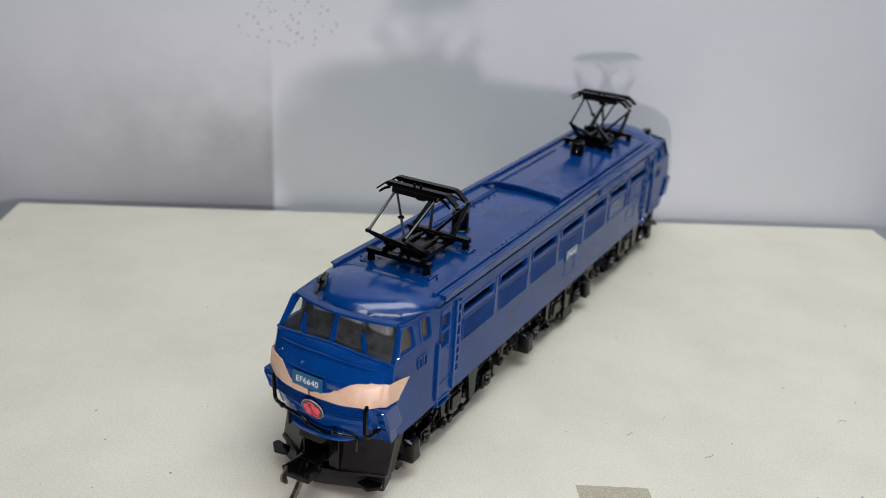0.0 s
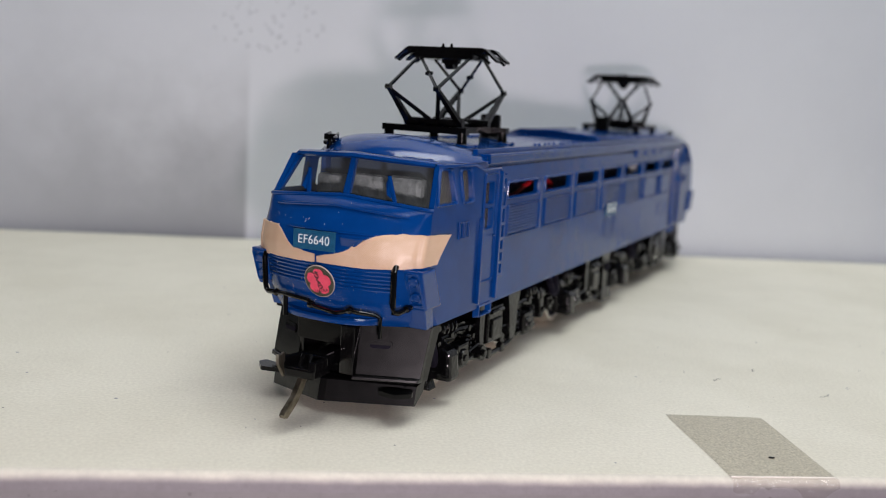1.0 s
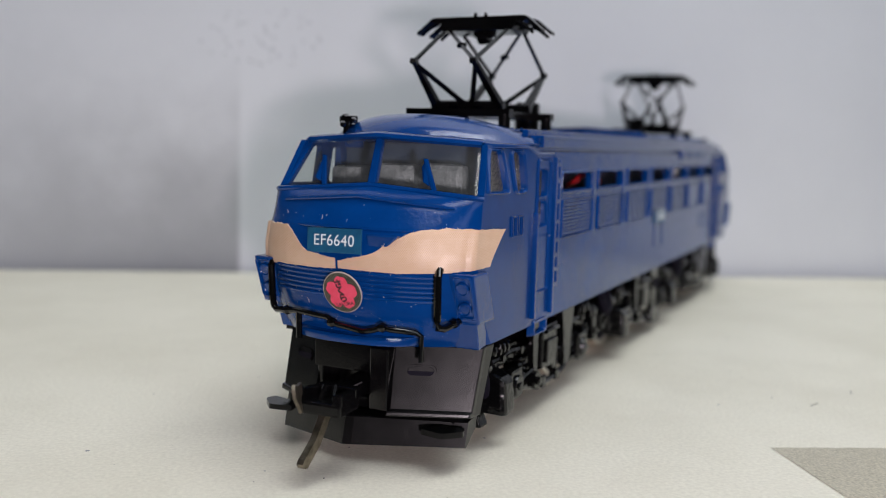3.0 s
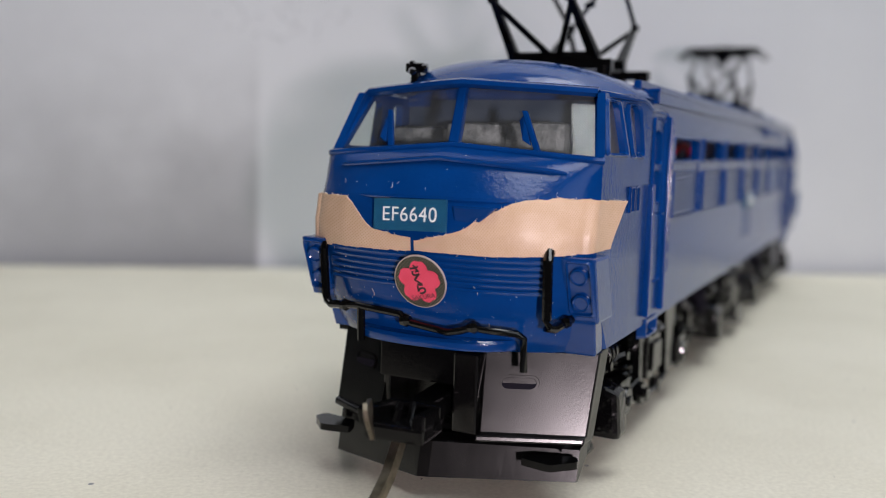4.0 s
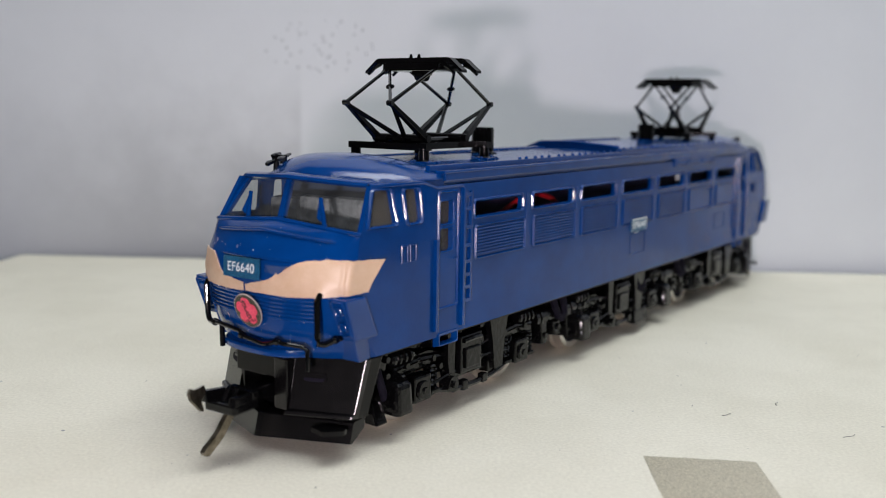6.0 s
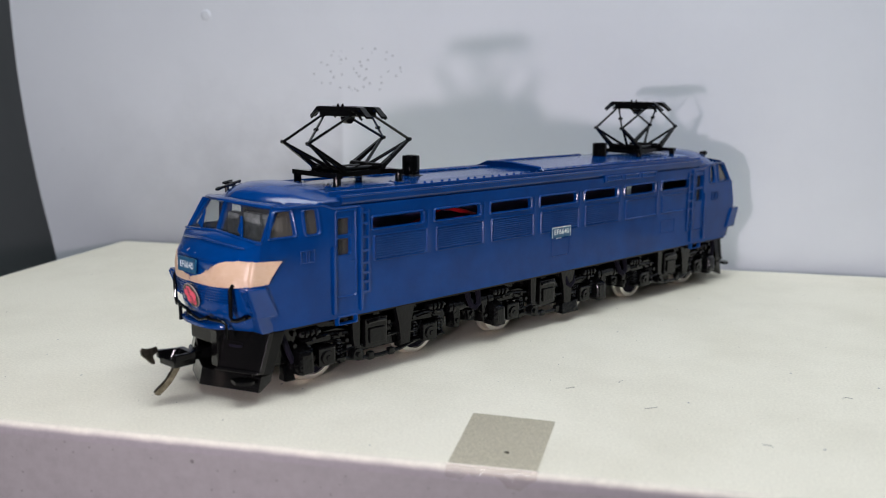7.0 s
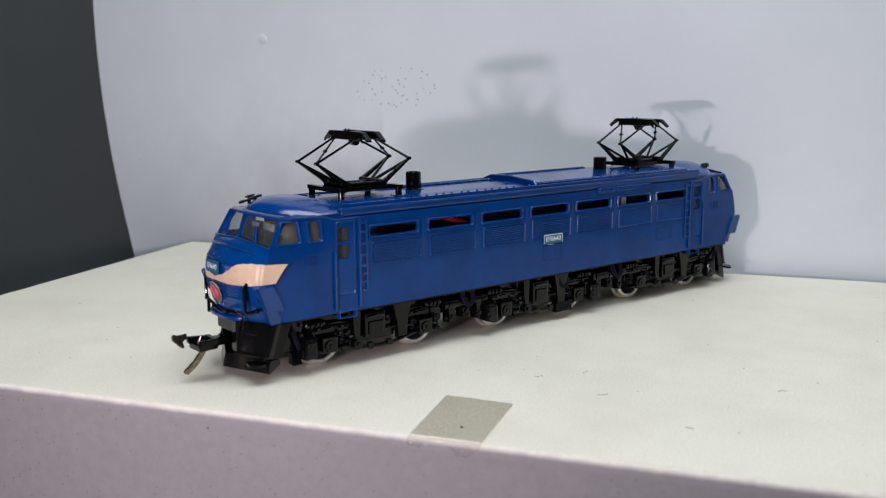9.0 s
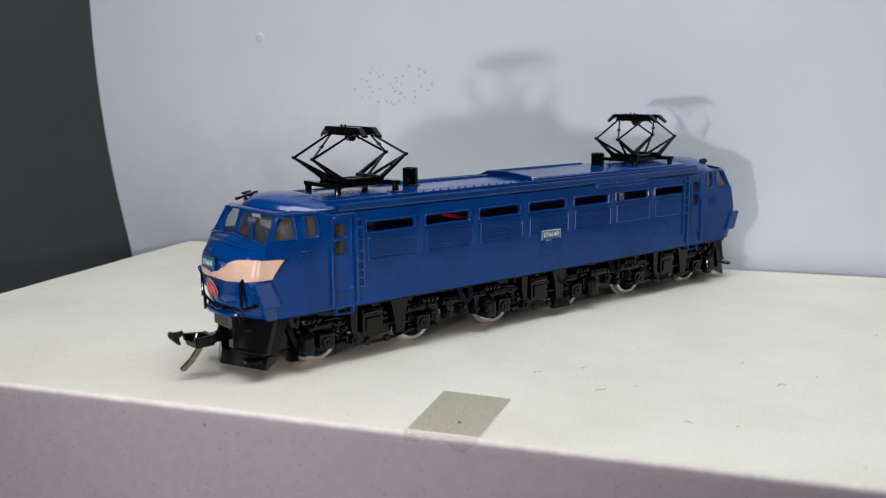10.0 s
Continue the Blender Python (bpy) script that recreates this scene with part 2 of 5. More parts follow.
# paint of the panel: a grey patch that ends at an upright line and fades left and up, and a spatter of dark dots
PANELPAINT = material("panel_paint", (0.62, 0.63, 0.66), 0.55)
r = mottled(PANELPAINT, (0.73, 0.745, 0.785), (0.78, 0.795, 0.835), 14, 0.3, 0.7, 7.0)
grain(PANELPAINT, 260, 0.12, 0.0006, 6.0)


def calc(m, op, a, b=0.0):
    n = m.node_tree.nodes.new("ShaderNodeMath")
    n.operation = op
    for i, v in enumerate((a, b)):
        if isinstance(v, (int, float)):
            n.inputs[i].default_value = v
        else:
            m.node_tree.links.new(v, n.inputs[i])
    return n.outputs[0]


def smooth_step(m, v, lo, hi):
    n = m.node_tree.nodes.new("ShaderNodeMapRange")
    n.interpolation_type = "SMOOTHSTEP"
    n.inputs["From Min"].default_value, n.inputs["From Max"].default_value = lo, hi
    m.node_tree.links.new(v, n.inputs["Value"])
    return n.outputs["Result"]


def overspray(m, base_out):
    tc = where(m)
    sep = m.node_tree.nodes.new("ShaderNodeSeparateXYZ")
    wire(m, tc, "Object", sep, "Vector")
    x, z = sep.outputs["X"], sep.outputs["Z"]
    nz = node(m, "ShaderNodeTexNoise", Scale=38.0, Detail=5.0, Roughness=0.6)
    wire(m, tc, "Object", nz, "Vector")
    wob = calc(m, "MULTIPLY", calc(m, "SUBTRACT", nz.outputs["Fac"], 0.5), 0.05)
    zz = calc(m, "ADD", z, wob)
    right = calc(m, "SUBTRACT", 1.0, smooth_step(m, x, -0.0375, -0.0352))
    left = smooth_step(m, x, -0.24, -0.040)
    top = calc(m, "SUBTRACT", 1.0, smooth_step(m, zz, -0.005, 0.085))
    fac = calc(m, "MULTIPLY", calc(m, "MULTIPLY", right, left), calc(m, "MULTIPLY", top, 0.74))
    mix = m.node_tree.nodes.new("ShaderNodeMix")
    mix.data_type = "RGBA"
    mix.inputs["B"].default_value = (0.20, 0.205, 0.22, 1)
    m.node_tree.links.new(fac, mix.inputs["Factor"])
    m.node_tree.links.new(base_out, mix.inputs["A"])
    # spatter: dots only within a cloud
    vo = node(m, "ShaderNodeTexVoronoi", Scale=430.0, Randomness=1.0)
    wire(m, tc, "Object", vo, "Vector")
    dot = calc(m, "LESS_THAN", vo.outputs["Distance"], 0.21)
    sc = m.node_tree.nodes.new("ShaderNodeSeparateColor")
    wire(m, vo, "Color", sc, "Color")
    keep = calc(m, "GREATER_THAN", sc.outputs["Green"], 0.58)
    dx = calc(m, "DIVIDE", calc(m, "ADD", x, 0.031), 0.024)
    dz = calc(m, "DIVIDE", calc(m, "SUBTRACT", z, 0.081), 0.011)
    d = calc(m, "ADD", calc(m, "MULTIPLY", dx, dx), calc(m, "MULTIPLY", dz, dz))
    cloud = calc(m, "LESS_THAN", calc(m, "ADD", d, calc(m, "MULTIPLY", wob, 30.0)), 0.9)
    far = node(m, "ShaderNodeTexVoronoi", Scale=42.0, Randomness=1.0)
    wire(m, tc, "Object", far, "Vector")
    lone = calc(m, "LESS_THAN", far.outputs["Distance"], 0.013)
    dots = calc(m, "MAXIMUM", calc(m, "MULTIPLY", calc(m, "MULTIPLY", dot, keep), cloud), lone)
    mix2 = m.node_tree.nodes.new("ShaderNodeMix")
    mix2.data_type = "RGBA"
    mix2.inputs["B"].default_value = (0.14, 0.15, 0.17, 1)
    m.node_tree.links.new(calc(m, "MULTIPLY", dots, 0.5), mix2.inputs["Factor"])
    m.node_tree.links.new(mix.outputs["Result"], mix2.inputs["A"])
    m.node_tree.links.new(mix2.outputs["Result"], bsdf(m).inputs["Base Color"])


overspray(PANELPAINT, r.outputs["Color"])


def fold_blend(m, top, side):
    """The ivory of the top runs over the fold into the side's lilac, darkened as in shade."""
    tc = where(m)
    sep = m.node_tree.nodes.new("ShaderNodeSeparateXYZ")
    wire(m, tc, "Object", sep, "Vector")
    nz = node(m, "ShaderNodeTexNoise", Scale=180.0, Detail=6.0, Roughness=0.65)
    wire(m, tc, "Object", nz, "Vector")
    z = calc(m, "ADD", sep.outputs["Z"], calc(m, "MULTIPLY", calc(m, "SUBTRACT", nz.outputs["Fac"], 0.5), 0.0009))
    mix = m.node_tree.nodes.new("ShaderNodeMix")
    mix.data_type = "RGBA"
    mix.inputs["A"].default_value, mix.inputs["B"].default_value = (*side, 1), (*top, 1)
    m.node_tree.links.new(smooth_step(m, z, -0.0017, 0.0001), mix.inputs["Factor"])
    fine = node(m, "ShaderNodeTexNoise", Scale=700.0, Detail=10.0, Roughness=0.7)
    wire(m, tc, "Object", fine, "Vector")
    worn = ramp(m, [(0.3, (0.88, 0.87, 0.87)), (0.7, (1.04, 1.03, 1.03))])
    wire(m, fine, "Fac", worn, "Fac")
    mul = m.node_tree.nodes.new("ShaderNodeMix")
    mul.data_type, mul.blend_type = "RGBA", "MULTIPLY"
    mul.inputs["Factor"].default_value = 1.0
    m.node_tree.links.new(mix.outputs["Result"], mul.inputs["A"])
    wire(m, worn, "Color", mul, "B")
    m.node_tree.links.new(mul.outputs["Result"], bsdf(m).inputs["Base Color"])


# second colour holds the painted shade of the side
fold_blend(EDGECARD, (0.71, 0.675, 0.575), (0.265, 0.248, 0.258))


# ---- mesh helpers, in millimetres ----
def part(name, bm, mat, parent=None, label="", smooth=False):
    bmesh.ops.recalc_face_normals(bm, faces=bm.faces[:])
    for v in bm.verts:
        v.co *= MM
    if smooth:
        for f in bm.faces:
            f.smooth = True
        for e in bm.edges:
            e.smooth = not (len(e.link_faces) == 2 and e.calc_face_angle(0) > 0.6)
    me = bpy.data.meshes.new(name)
    bm.to_mesh(me)
    bm.free()
    me.materials.append(mat)
    ob = new(name, me)
    if parent:
        ob.parent = parent
    if label:
        ob["label"] = label
    return ob


def box(bm, x0, x1, y0, y1, z0, z1, bevel=0.0):
    vs = [bm.verts.new((x, y, z)) for x in (x0, x1) for y in (y0, y1) for z in (z0, z1)]
    fs = [bm.faces.new([vs[i] for i in q]) for q in ((0, 1, 3, 2), (4, 6, 7, 5), (0, 4, 5, 1), (2, 3, 7, 6), (0, 2, 6, 4), (1, 5, 7, 3))]
    if bevel:
        es = {e for f in fs for e in f.edges}
        bmesh.ops.bevel(bm, geom=list(es), offset=bevel, segments=2, affect="EDGES", profile=0.6)
    return vs


def hexa(bm, pts, bevel=0.0):
    """A block from eight corners: four below, then four above, each round in order."""
    vs = [bm.verts.new(p) for p in pts]
    fs = [bm.faces.new([vs[i] for i in q]) for q in ((3, 2, 1, 0), (4, 5, 6, 7), (0, 1, 5, 4), (1, 2, 6, 5), (2, 3, 7, 6), (3, 0, 4, 7))]
    if bevel:
        bmesh.ops.bevel(bm, geom=list({e for f in fs for e in f.edges}), offset=bevel, segments=2, affect="EDGES", profile=0.6)


def ring_at(p, d, r, n, turn=0.0):
    d = Vector(d).normalized()
    a = d.orthogonal().normalized() if abs(d.z) > 0.99 else d.cross(Vector((0, 0, 1))).normalized()
    b = d.cross(a)
    return [Vector(p) + r * (math.cos(2 * math.pi * i / n + turn) * a + math.sin(2 * math.pi * i / n + turn) * b) for i in range(n)]


def loft(bm, rings, close=True, caps=True):
    rows = [[bm.verts.new(p) for p in r] for r in rings]
    n = len(rows[0])
    for a, b in zip(rows, rows[1:]):
        for i in range(n if close else n - 1):
            j = (i + 1) % n
            bm.faces.new((a[i], a[j], b[j], b[i]))
    if caps and close:
        bm.faces.new(rows[0][::-1])
        bm.faces.new(rows[-1])
    return rows


def cyl(bm, p0, p1, r0, r1=None, n=16):
    r1 = r0 if r1 is None else r1
    d = Vector(p1) - Vector(p0)
    loft(bm, [ring_at(p0, d, r0, n), ring_at(p1, d, r1, n)])


def tube(bm, pts, r, n=8):
    pts = [Vector(p) for p in pts]
    rings = []
    for i, p in enumerate(pts):
        d = (pts[min(i + 1, len(pts) - 1)] - pts[max(i - 1, 0)])
        rings.append(ring_at(p, d, r[i] if isinstance(r, (list, tuple)) else r, n))
    loft(bm, rings)


def plate(bm, outline, holes, to3d, depth):
    """A flat plate with holes: outline and holes as 2D loops, to3d(u, v, w) with w from 0 to depth."""
    loops = [outline] + list(holes)
    front, edges = [], []
    for lp in loops:
        vs = [bm.verts.new(to3d(u, v, 0)) for u, v in lp]
        front.append(vs)
        edges += [bm.edges.new((vs[i], vs[(i + 1) % len(vs)])) for i in range(len(vs))]
    made = bmesh.ops.triangle_fill(bm, use_beauty=True, use_dissolve=False, edges=edges)
    faces = [g for g in made["geom"] if isinstance(g, bmesh.types.BMFace)]
    twin = {}
    for lp, vs in zip(loops, front):
        for (u, v), a in zip(lp, vs):
            twin[a] = bm.verts.new(to3d(u, v, depth))
    for f in faces:
        bm.faces.new([twin[v] for v in reversed(f.verts)])
    for vs in front:
        for i in range(len(vs)):
            a, b = vs[i], vs[(i + 1) % len(vs)]
            bm.faces.new((a, b, twin[b], twin[a]))


def rect(u0, u1, v0, v1, r=0.0, n=3):
    if not r:
        return [(u0, v0), (u1, v0), (u1, v1), (u0, v1)]
    out = []
    for cu, cv, a0 in ((u1 - r, v0 + r, -90), (u1 - r, v1 - r, 0), (u0 + r, v1 - r, 90), (u0 + r, v0 + r, 180)):
        for k in range(n + 1):
            a = radians(a0 + 90 * k / n)
            out.append((cu + r * math.cos(a), cv + r * math.sin(a)))
    return out


def round_poly(pts, r, n=3):
    """Rounds the corners of a convex 2D loop."""
    out = []
    for i, p in enumerate(pts):
        p, a, b = Vector(p), Vector(pts[i - 1]), Vector(pts[(i + 1) % len(pts)])
        d0, d1 = (a - p).normalized(), (b - p).normalized()
        k = min(r, (a - p).length / 2.2, (b - p).length / 2.2)
        s, e = p + d0 * k, p + d1 * k
        for j in range(n + 1):
            t = j / n
            out.append(tuple((1 - t) ** 2 * s + 2 * t * (1 - t) * p + t * t * e))
    return out


def empty(name, m=None):
    ob = new(name)
    ob.empty_display_size = 0.01
    if m is not None:
        ob.matrix_world = m
    return ob


# ---- setting: box, wall, room ----
BX0, BX1, BY0, BY1 = -146.0, 239.5, -32.3, 191.0
BOX_ORIGIN = Matrix.Translation((-0.106, 0.007, 0.0))
card_box.matrix_world = PLACE @ BOX_ORIGIN
bm = bmesh.new()
plate(bm, rect(BX0 + 1.9, BX1 - 1.9, BY0 + 1.9, BY1 - 1.9, 1.0), [], lambda u, v, w: (u, v, -w), 1.5)
part("top_panel", bm, CARD, card_box, "ivory white card top with rub marks and paint specks")
# the folded edge round the top, slightly dented
rng = random.Random(3)
bm = bmesh.new()
loop = []
for (xa, ya), (xb, yb) in zip(((BX0, BY0), (BX1, BY0), (BX1, BY1), (BX0, BY1)), ((BX1, BY0), (BX1, BY1), (BX0, BY1), (BX0, BY0))):
    n = max(20, int(abs(xb - xa + yb - ya) / 4))
    loop += [(xa + (xb - xa) * i / n, ya + (yb - ya) * i / n) for i in range(n)]
cx, cy = (BX0 + BX1) / 2, (BY0 + BY1) / 2
sect = ((2.1, -0.03), (1.7, 0.0), (1.2, -0.08), (0.75, -0.25), (0.38, -0.52), (0.12, -0.95), (0.0, -1.6), (0.0, -2.8), (0.9, -3.4))
rings = []
for x, y in loop:
    wob = 0.12 * noise.noise((x * 0.05, y * 0.05, 1)) + 0.06 * noise.noise((x * 0.3, y * 0.3, 4))
    ix = 1 if x <= BX0 else (-1 if x >= BX1 else 0)
    iy = 1 if y <= BY0 else (-1 if y >= BY1 else 0)
    rings.append([(x + ix * d + ix * abs(wob) * (z > -2), y + iy * d + iy * abs(wob) * (z > -2), z + min(0.0, wob) * (1 if d < 1.3 else 0)) for d, z in sect])
loft(bm, rings + [rings[0]], close=True, caps=False)
part("folded_edge", bm, EDGECARD, card_box, "scuffed folded edge, ivory to lilac with the side's shade in its colour", smooth=True)
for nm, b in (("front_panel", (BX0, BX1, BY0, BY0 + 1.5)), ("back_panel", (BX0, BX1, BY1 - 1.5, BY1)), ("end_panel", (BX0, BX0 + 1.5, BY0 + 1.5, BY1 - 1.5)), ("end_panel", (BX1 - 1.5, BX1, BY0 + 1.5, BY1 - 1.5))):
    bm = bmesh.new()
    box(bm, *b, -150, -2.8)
    part(nm, bm, SHADEDCARD, card_box)
for ob in card_box.children:
    ob.matrix_basis = BOX_ORIGIN.inverted()

# a piece of grey tape folded over the front edge
tape = tagged(empty("adhesive_tape", PLACE), "piece of greyish adhesive tape folded over the box edge", "tape")
bm = bmesh.new()
def tape_rows(pts, n=25):
    rows = []
    for k, (y, z) in enumerate(pts):
        t = min(1.0, (-1.4 - y) / 30)
        xa, xb = 63.9 + 0.6 * t, 82.9 - 0.4 * t
        rows.append([(xa + (xb - xa) * i / (n - 1), y - (1.1 * i / (n - 1) - 0.25 * noise.noise((i * 0.4, 1, 1)) if y > -2 else 0), z + 0.03 * noise.noise((i / 3, y * 0.4, 2))) for i in range(n)])
    return rows


top_rows = tape_rows([(-1.4, 0.07), (-6, 0.08), (-12, 0.09), (-18, 0.09), (-24, 0.1), (-28, 0.1), (-30.3, 0.12), (-31.0, 0.06)])
loft(bm, top_rows, close=False)
part("tape_strip", bm, TAPE, tape, smooth=True)
bm = bmesh.new()
tube(bm, [Vector(p) + Vector((0, -0.05, 0.0)) for p in top_rows[-1]], 0.16, 6)
part("tape_crease", bm, CREASE, tape, "bright crease of the tape", smooth=True)
# the clear film that hangs torn and buckled over the edge
bm = bmesh.new()
hang = []
fold = [(-31.0, 0.05), (-31.5, -0.02), (-31.95, -0.3), (-32.25, -0.75), (-32.38, -1.4), (-32.4, -2.4), (-32.4, -4.6)]
for k in range(15):
    v = k / 14
    row = []
    for i in range(71):
        u = i / 70
        drop = 2.1 + 1.1 * max(0.0, math.sin(u * 9.5 + 0.6)) + 1.2 * (u > 0.55) * math.sin((u - 0.55) * 7.0) + 0.4 * noise.noise((u * 14, 2, 5))
        s = v * drop
        y, z = fold[-1]
        run = 0.0
        for (ya, za), (yb, zb) in zip(fold, fold[1:]):
            ln = math.hypot(yb - ya, zb - za)
            if s <= run + ln:
                y, z = ya + (yb - ya) * (s - run) / ln, za + (zb - za) * (s - run) / ln
                break
            run += ln
        puff = min(1.0, 3 * v) * (0.16 + 0.55 * abs(noise.noise((u * 9, v * 3.5, 8))) + 0.22 * abs(noise.noise((u * 26, v * 8, 3))))
        row.append((64.4 + 18.3 * u, y - puff, z + 0.3 * puff))
    hang.append(row)
loft(bm, hang, close=False)
film = part("tape_film", bm, TAPEFILM, tape, "clear buckled end of the tape", smooth=True)
film.visible_shadow = False
bm = bmesh.new()
loft(bm, [[(75.2 + 0.55 * r * x, -23.0 + 0.42 * r * y, 0.16 + z) for x, y in ((-1, 0), (-0.5, -0.8), (0.4, -0.9), (1.3, -0.2), (0.5, 0.5), (-0.4, 0.8))] for z, r in ((0, 1.0), (0.14, 0.7))])
part("paint_fleck", bm, BLACK, tape, "dark paint fleck")

# the wall panel, whose free edge sweeps in towards the bottom
bm = bmesh.new()


def panel_edge(z):
    return -189.8 - 13.8 * (1 - (1 - min(max(z, 0.0), 120) / 120) ** 2.0) if z >= 0 else -189.8 + 0.19 * -z


edge = [(panel_edge(z), z) for z in range(-150, 701, 6)]
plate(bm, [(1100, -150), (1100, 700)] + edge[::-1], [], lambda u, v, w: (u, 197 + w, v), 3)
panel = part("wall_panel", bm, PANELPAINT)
tagged(panel, "white painted wall panel with a soft grey patch and dark specks", "wall", kind="structure").matrix_world = PLACE
bm = bmesh.new()
loft(bm, [ring_at((-101.3 + dx, 197 - d, 105 + dz), (0, 1, 0), r, 10) for d, r, dx, dz in ((0.0, 2.6, 0, 0), (0.35, 1.9, 0.2, 0.1), (0.5, 0.8, 0.4, 0.3))])
part("wall_chip", bm, WALL, panel, "small raised paint chip")
bm = bmesh.new()
box(bm, -1100, 1100, 330, 345, -150, 1100)
tagged(part("wall_north", bm, GREY), "dark grey plain wall behind the white panel", "wall", kind="structure").matrix_world = PLACE
for nm, b in (("wall_south", (-1100, 1100, -1115, -1100, -150, 1100)), ("wall_west", (-1115, -1100, -1100, 345, -150, 1100)), ("wall_east", (1100, 1115, -1100, 345, -150, 1100))):
    bm = bmesh.new()
    box(bm, *b)
    tagged(part(nm, bm, ROOM), "plain greyish room wall", "wall", kind="structure").matrix_world = PLACE
bm = bmesh.new()
box(bm, -1115, 1115, -1115, 345, 1100, 1115)
tagged(part("ceiling", bm, ROOM), "plain greyish ceiling", "ceiling", kind="structure").matrix_world = PLACE
bm = bmesh.new()
box(bm, -1115, 1115, -1115, 345, -170, -150)
tagged(part("floor", bm, GREY), "grey work surface under the box", "surface", kind="structure").matrix_world = PLACE

# ---- the locomotive ----
CY = 107.0                                     # middle of its length
HW = 17.5                                      # half its width


def again(ob, m):
    """A copy of a part with its own pieces, moved by m (metres)."""
    o = ob.copy()
    scene.collection.objects.link(o)
    o.matrix_basis = m @ ob.matrix_basis
    for c in ob.children:
        k = c.copy()
        scene.collection.objects.link(k)
        k.parent = o
    return o


def shift(dx=0, dy=0, dz=0):
    return Matrix.Translation((dx * MM, dy * MM, dz * MM))


MIRROR = Matrix.Translation((0, 2 * CY * MM, 0)) @ Matrix.Diagonal((1, -1, 1, 1))   # the far end of the same side
TURNED = pose(0, 2 * CY * MM, 0, 0, 0, 180)    # the other end


def both_ends(ob):
    again(ob, TURNED)
    return ob


def inset(lp, d):
    """Moves each point of a loop towards its middle by d along both axes (outwards if minus)."""
    cu, cv = (min(p[0] for p in lp) + max(p[0] for p in lp)) / 2, (min(p[1] for p in lp) + max(p[1] for p in lp)) / 2
    return [(u - d * max(-1, min(1, 3 * (u - cu))), v - d * max(-1, min(1, 3 * (v - cv)))) for u, v in lp]


def ring(bm, outer, inner, to3d, depth):
    """A raised frame with sloping flanks."""
    c = min(0.26, depth * 0.7)
    loft(bm, [[to3d(u, v, w) for u, v in lp] for lp, w in ((outer, 0), (inset(outer, c), depth), (inset(inner, -c), depth), (inner, 0))], caps=False)


def on_side(sx=1, x=HW):
    """Maps (y, z, w) to the side wall, w outwards."""
    return lambda u, v, w: (sx * (x + w), u, v)


# the nose, by height: (z, y at the middle, y at the corner)
NOSE = [(17.4, -3.4, 4.4), (19.0, -5.0, 3.2), (22, -5.7, 1.2), (28.2, -6.5, -1.2), (30.5, -6.75, -1.3), (33.5, -6.3, -0.6), (35.4, -5.0, 0.0), (37.0, -3.3, 0.5), (38.1, -1.4, 0.8), (38.6, 0.2, 1.2)]


def nose_y(x, z):
    t, a, b = 0.0, NOSE[0], NOSE[1]
    for a, b in zip(NOSE, NOSE[1:]):
        t = min(1, max(0, (z - a[0]) / (b[0] - a[0])))
        if z <= b[0]:
            break
    yc, ye = a[1] + t * (b[1] - a[1]), a[2] + t * (b[2] - a[2])
    # the corner is rounded, less so near the window sill
    turn = (1.1 - 0.5 * min(1, max(0, (z - 33.5) / 4.5))) * max(0.0, (min(1, abs(x) / HW) - 0.9) / 0.1) ** 2.2
    return turn + yc + (ye - yc) * min(1, abs(x) / HW) ** (2.6 - 1.1 * min(1, max(0, (z - 33.5) / 5)))


def sill_z(x):
    return 38.4 + 1.3 * (1 - abs(x) / HW)


def brow_y(x):
    return 2.6 + 4.3 * (abs(x) / 16.8) ** 1.5


def brow_z(x):
    return 46.0 + 0.9 * (1 - abs(x) / 17.3)


def slim(bm):
    """Leans the cab's upper part inwards."""
    for v in bm.verts:
        y = min(v.co.y, 2 * CY - v.co.y)
        a = min(1, max(0, (v.co.z - 39.0) / 7.0)) + 0.18 * min(1, max(0, (v.co.z - 34.0) / 5.0))
        b = min(1, max(0, (21.5 - y) / 9))
        v.co.x *= 1 - 0.075 * a * b
    return bm


# side walls with their real openings
W1 = [(3.7, 39.5), (10.9, 39.4), (10.5, 45.2), (6.3, 45.2)]
W2 = [(14.2, 39.2), (17.8, 39.3), (17.3, 45.1), (14.1, 45.0)]


def side_loops():
    half = [(nose_y(HW, z) - 0.02, z) for z in (17.4, 19.0, 22, 25, 28.2, 30.5, 33.5, 35.4, 37.0, 38.1, 38.6)] + [ (5.7, 46.1), (19.4, 46.1), (22.0, 45.2)]
    outline = half + [(2 * CY - y, z) for y, z in half[::-1]]
    holes = []
    for e in (0, 1):
        def f(p, e=e):
            return (2 * CY - p[0], p[1]) if e else p
        holes.append([f(p) for p in round_poly(W1, 0.6)])
        holes.append([f(p) for p in round_poly(W2, 0.9)])
        holes.append([f(p) for p in rect(23.1, 27.1, 38.2, 42.3, 0.5)])
        holes.append([f(p) for p in rect(23.1, 27.1, 33.2, 37.3, 0.5)])
    for i in range(7):
        y = 34.1 + 21.67 * i
        holes.append(rect(y, y + 17.3, 38.8, 41.5, 0.6))
    return outline, holes


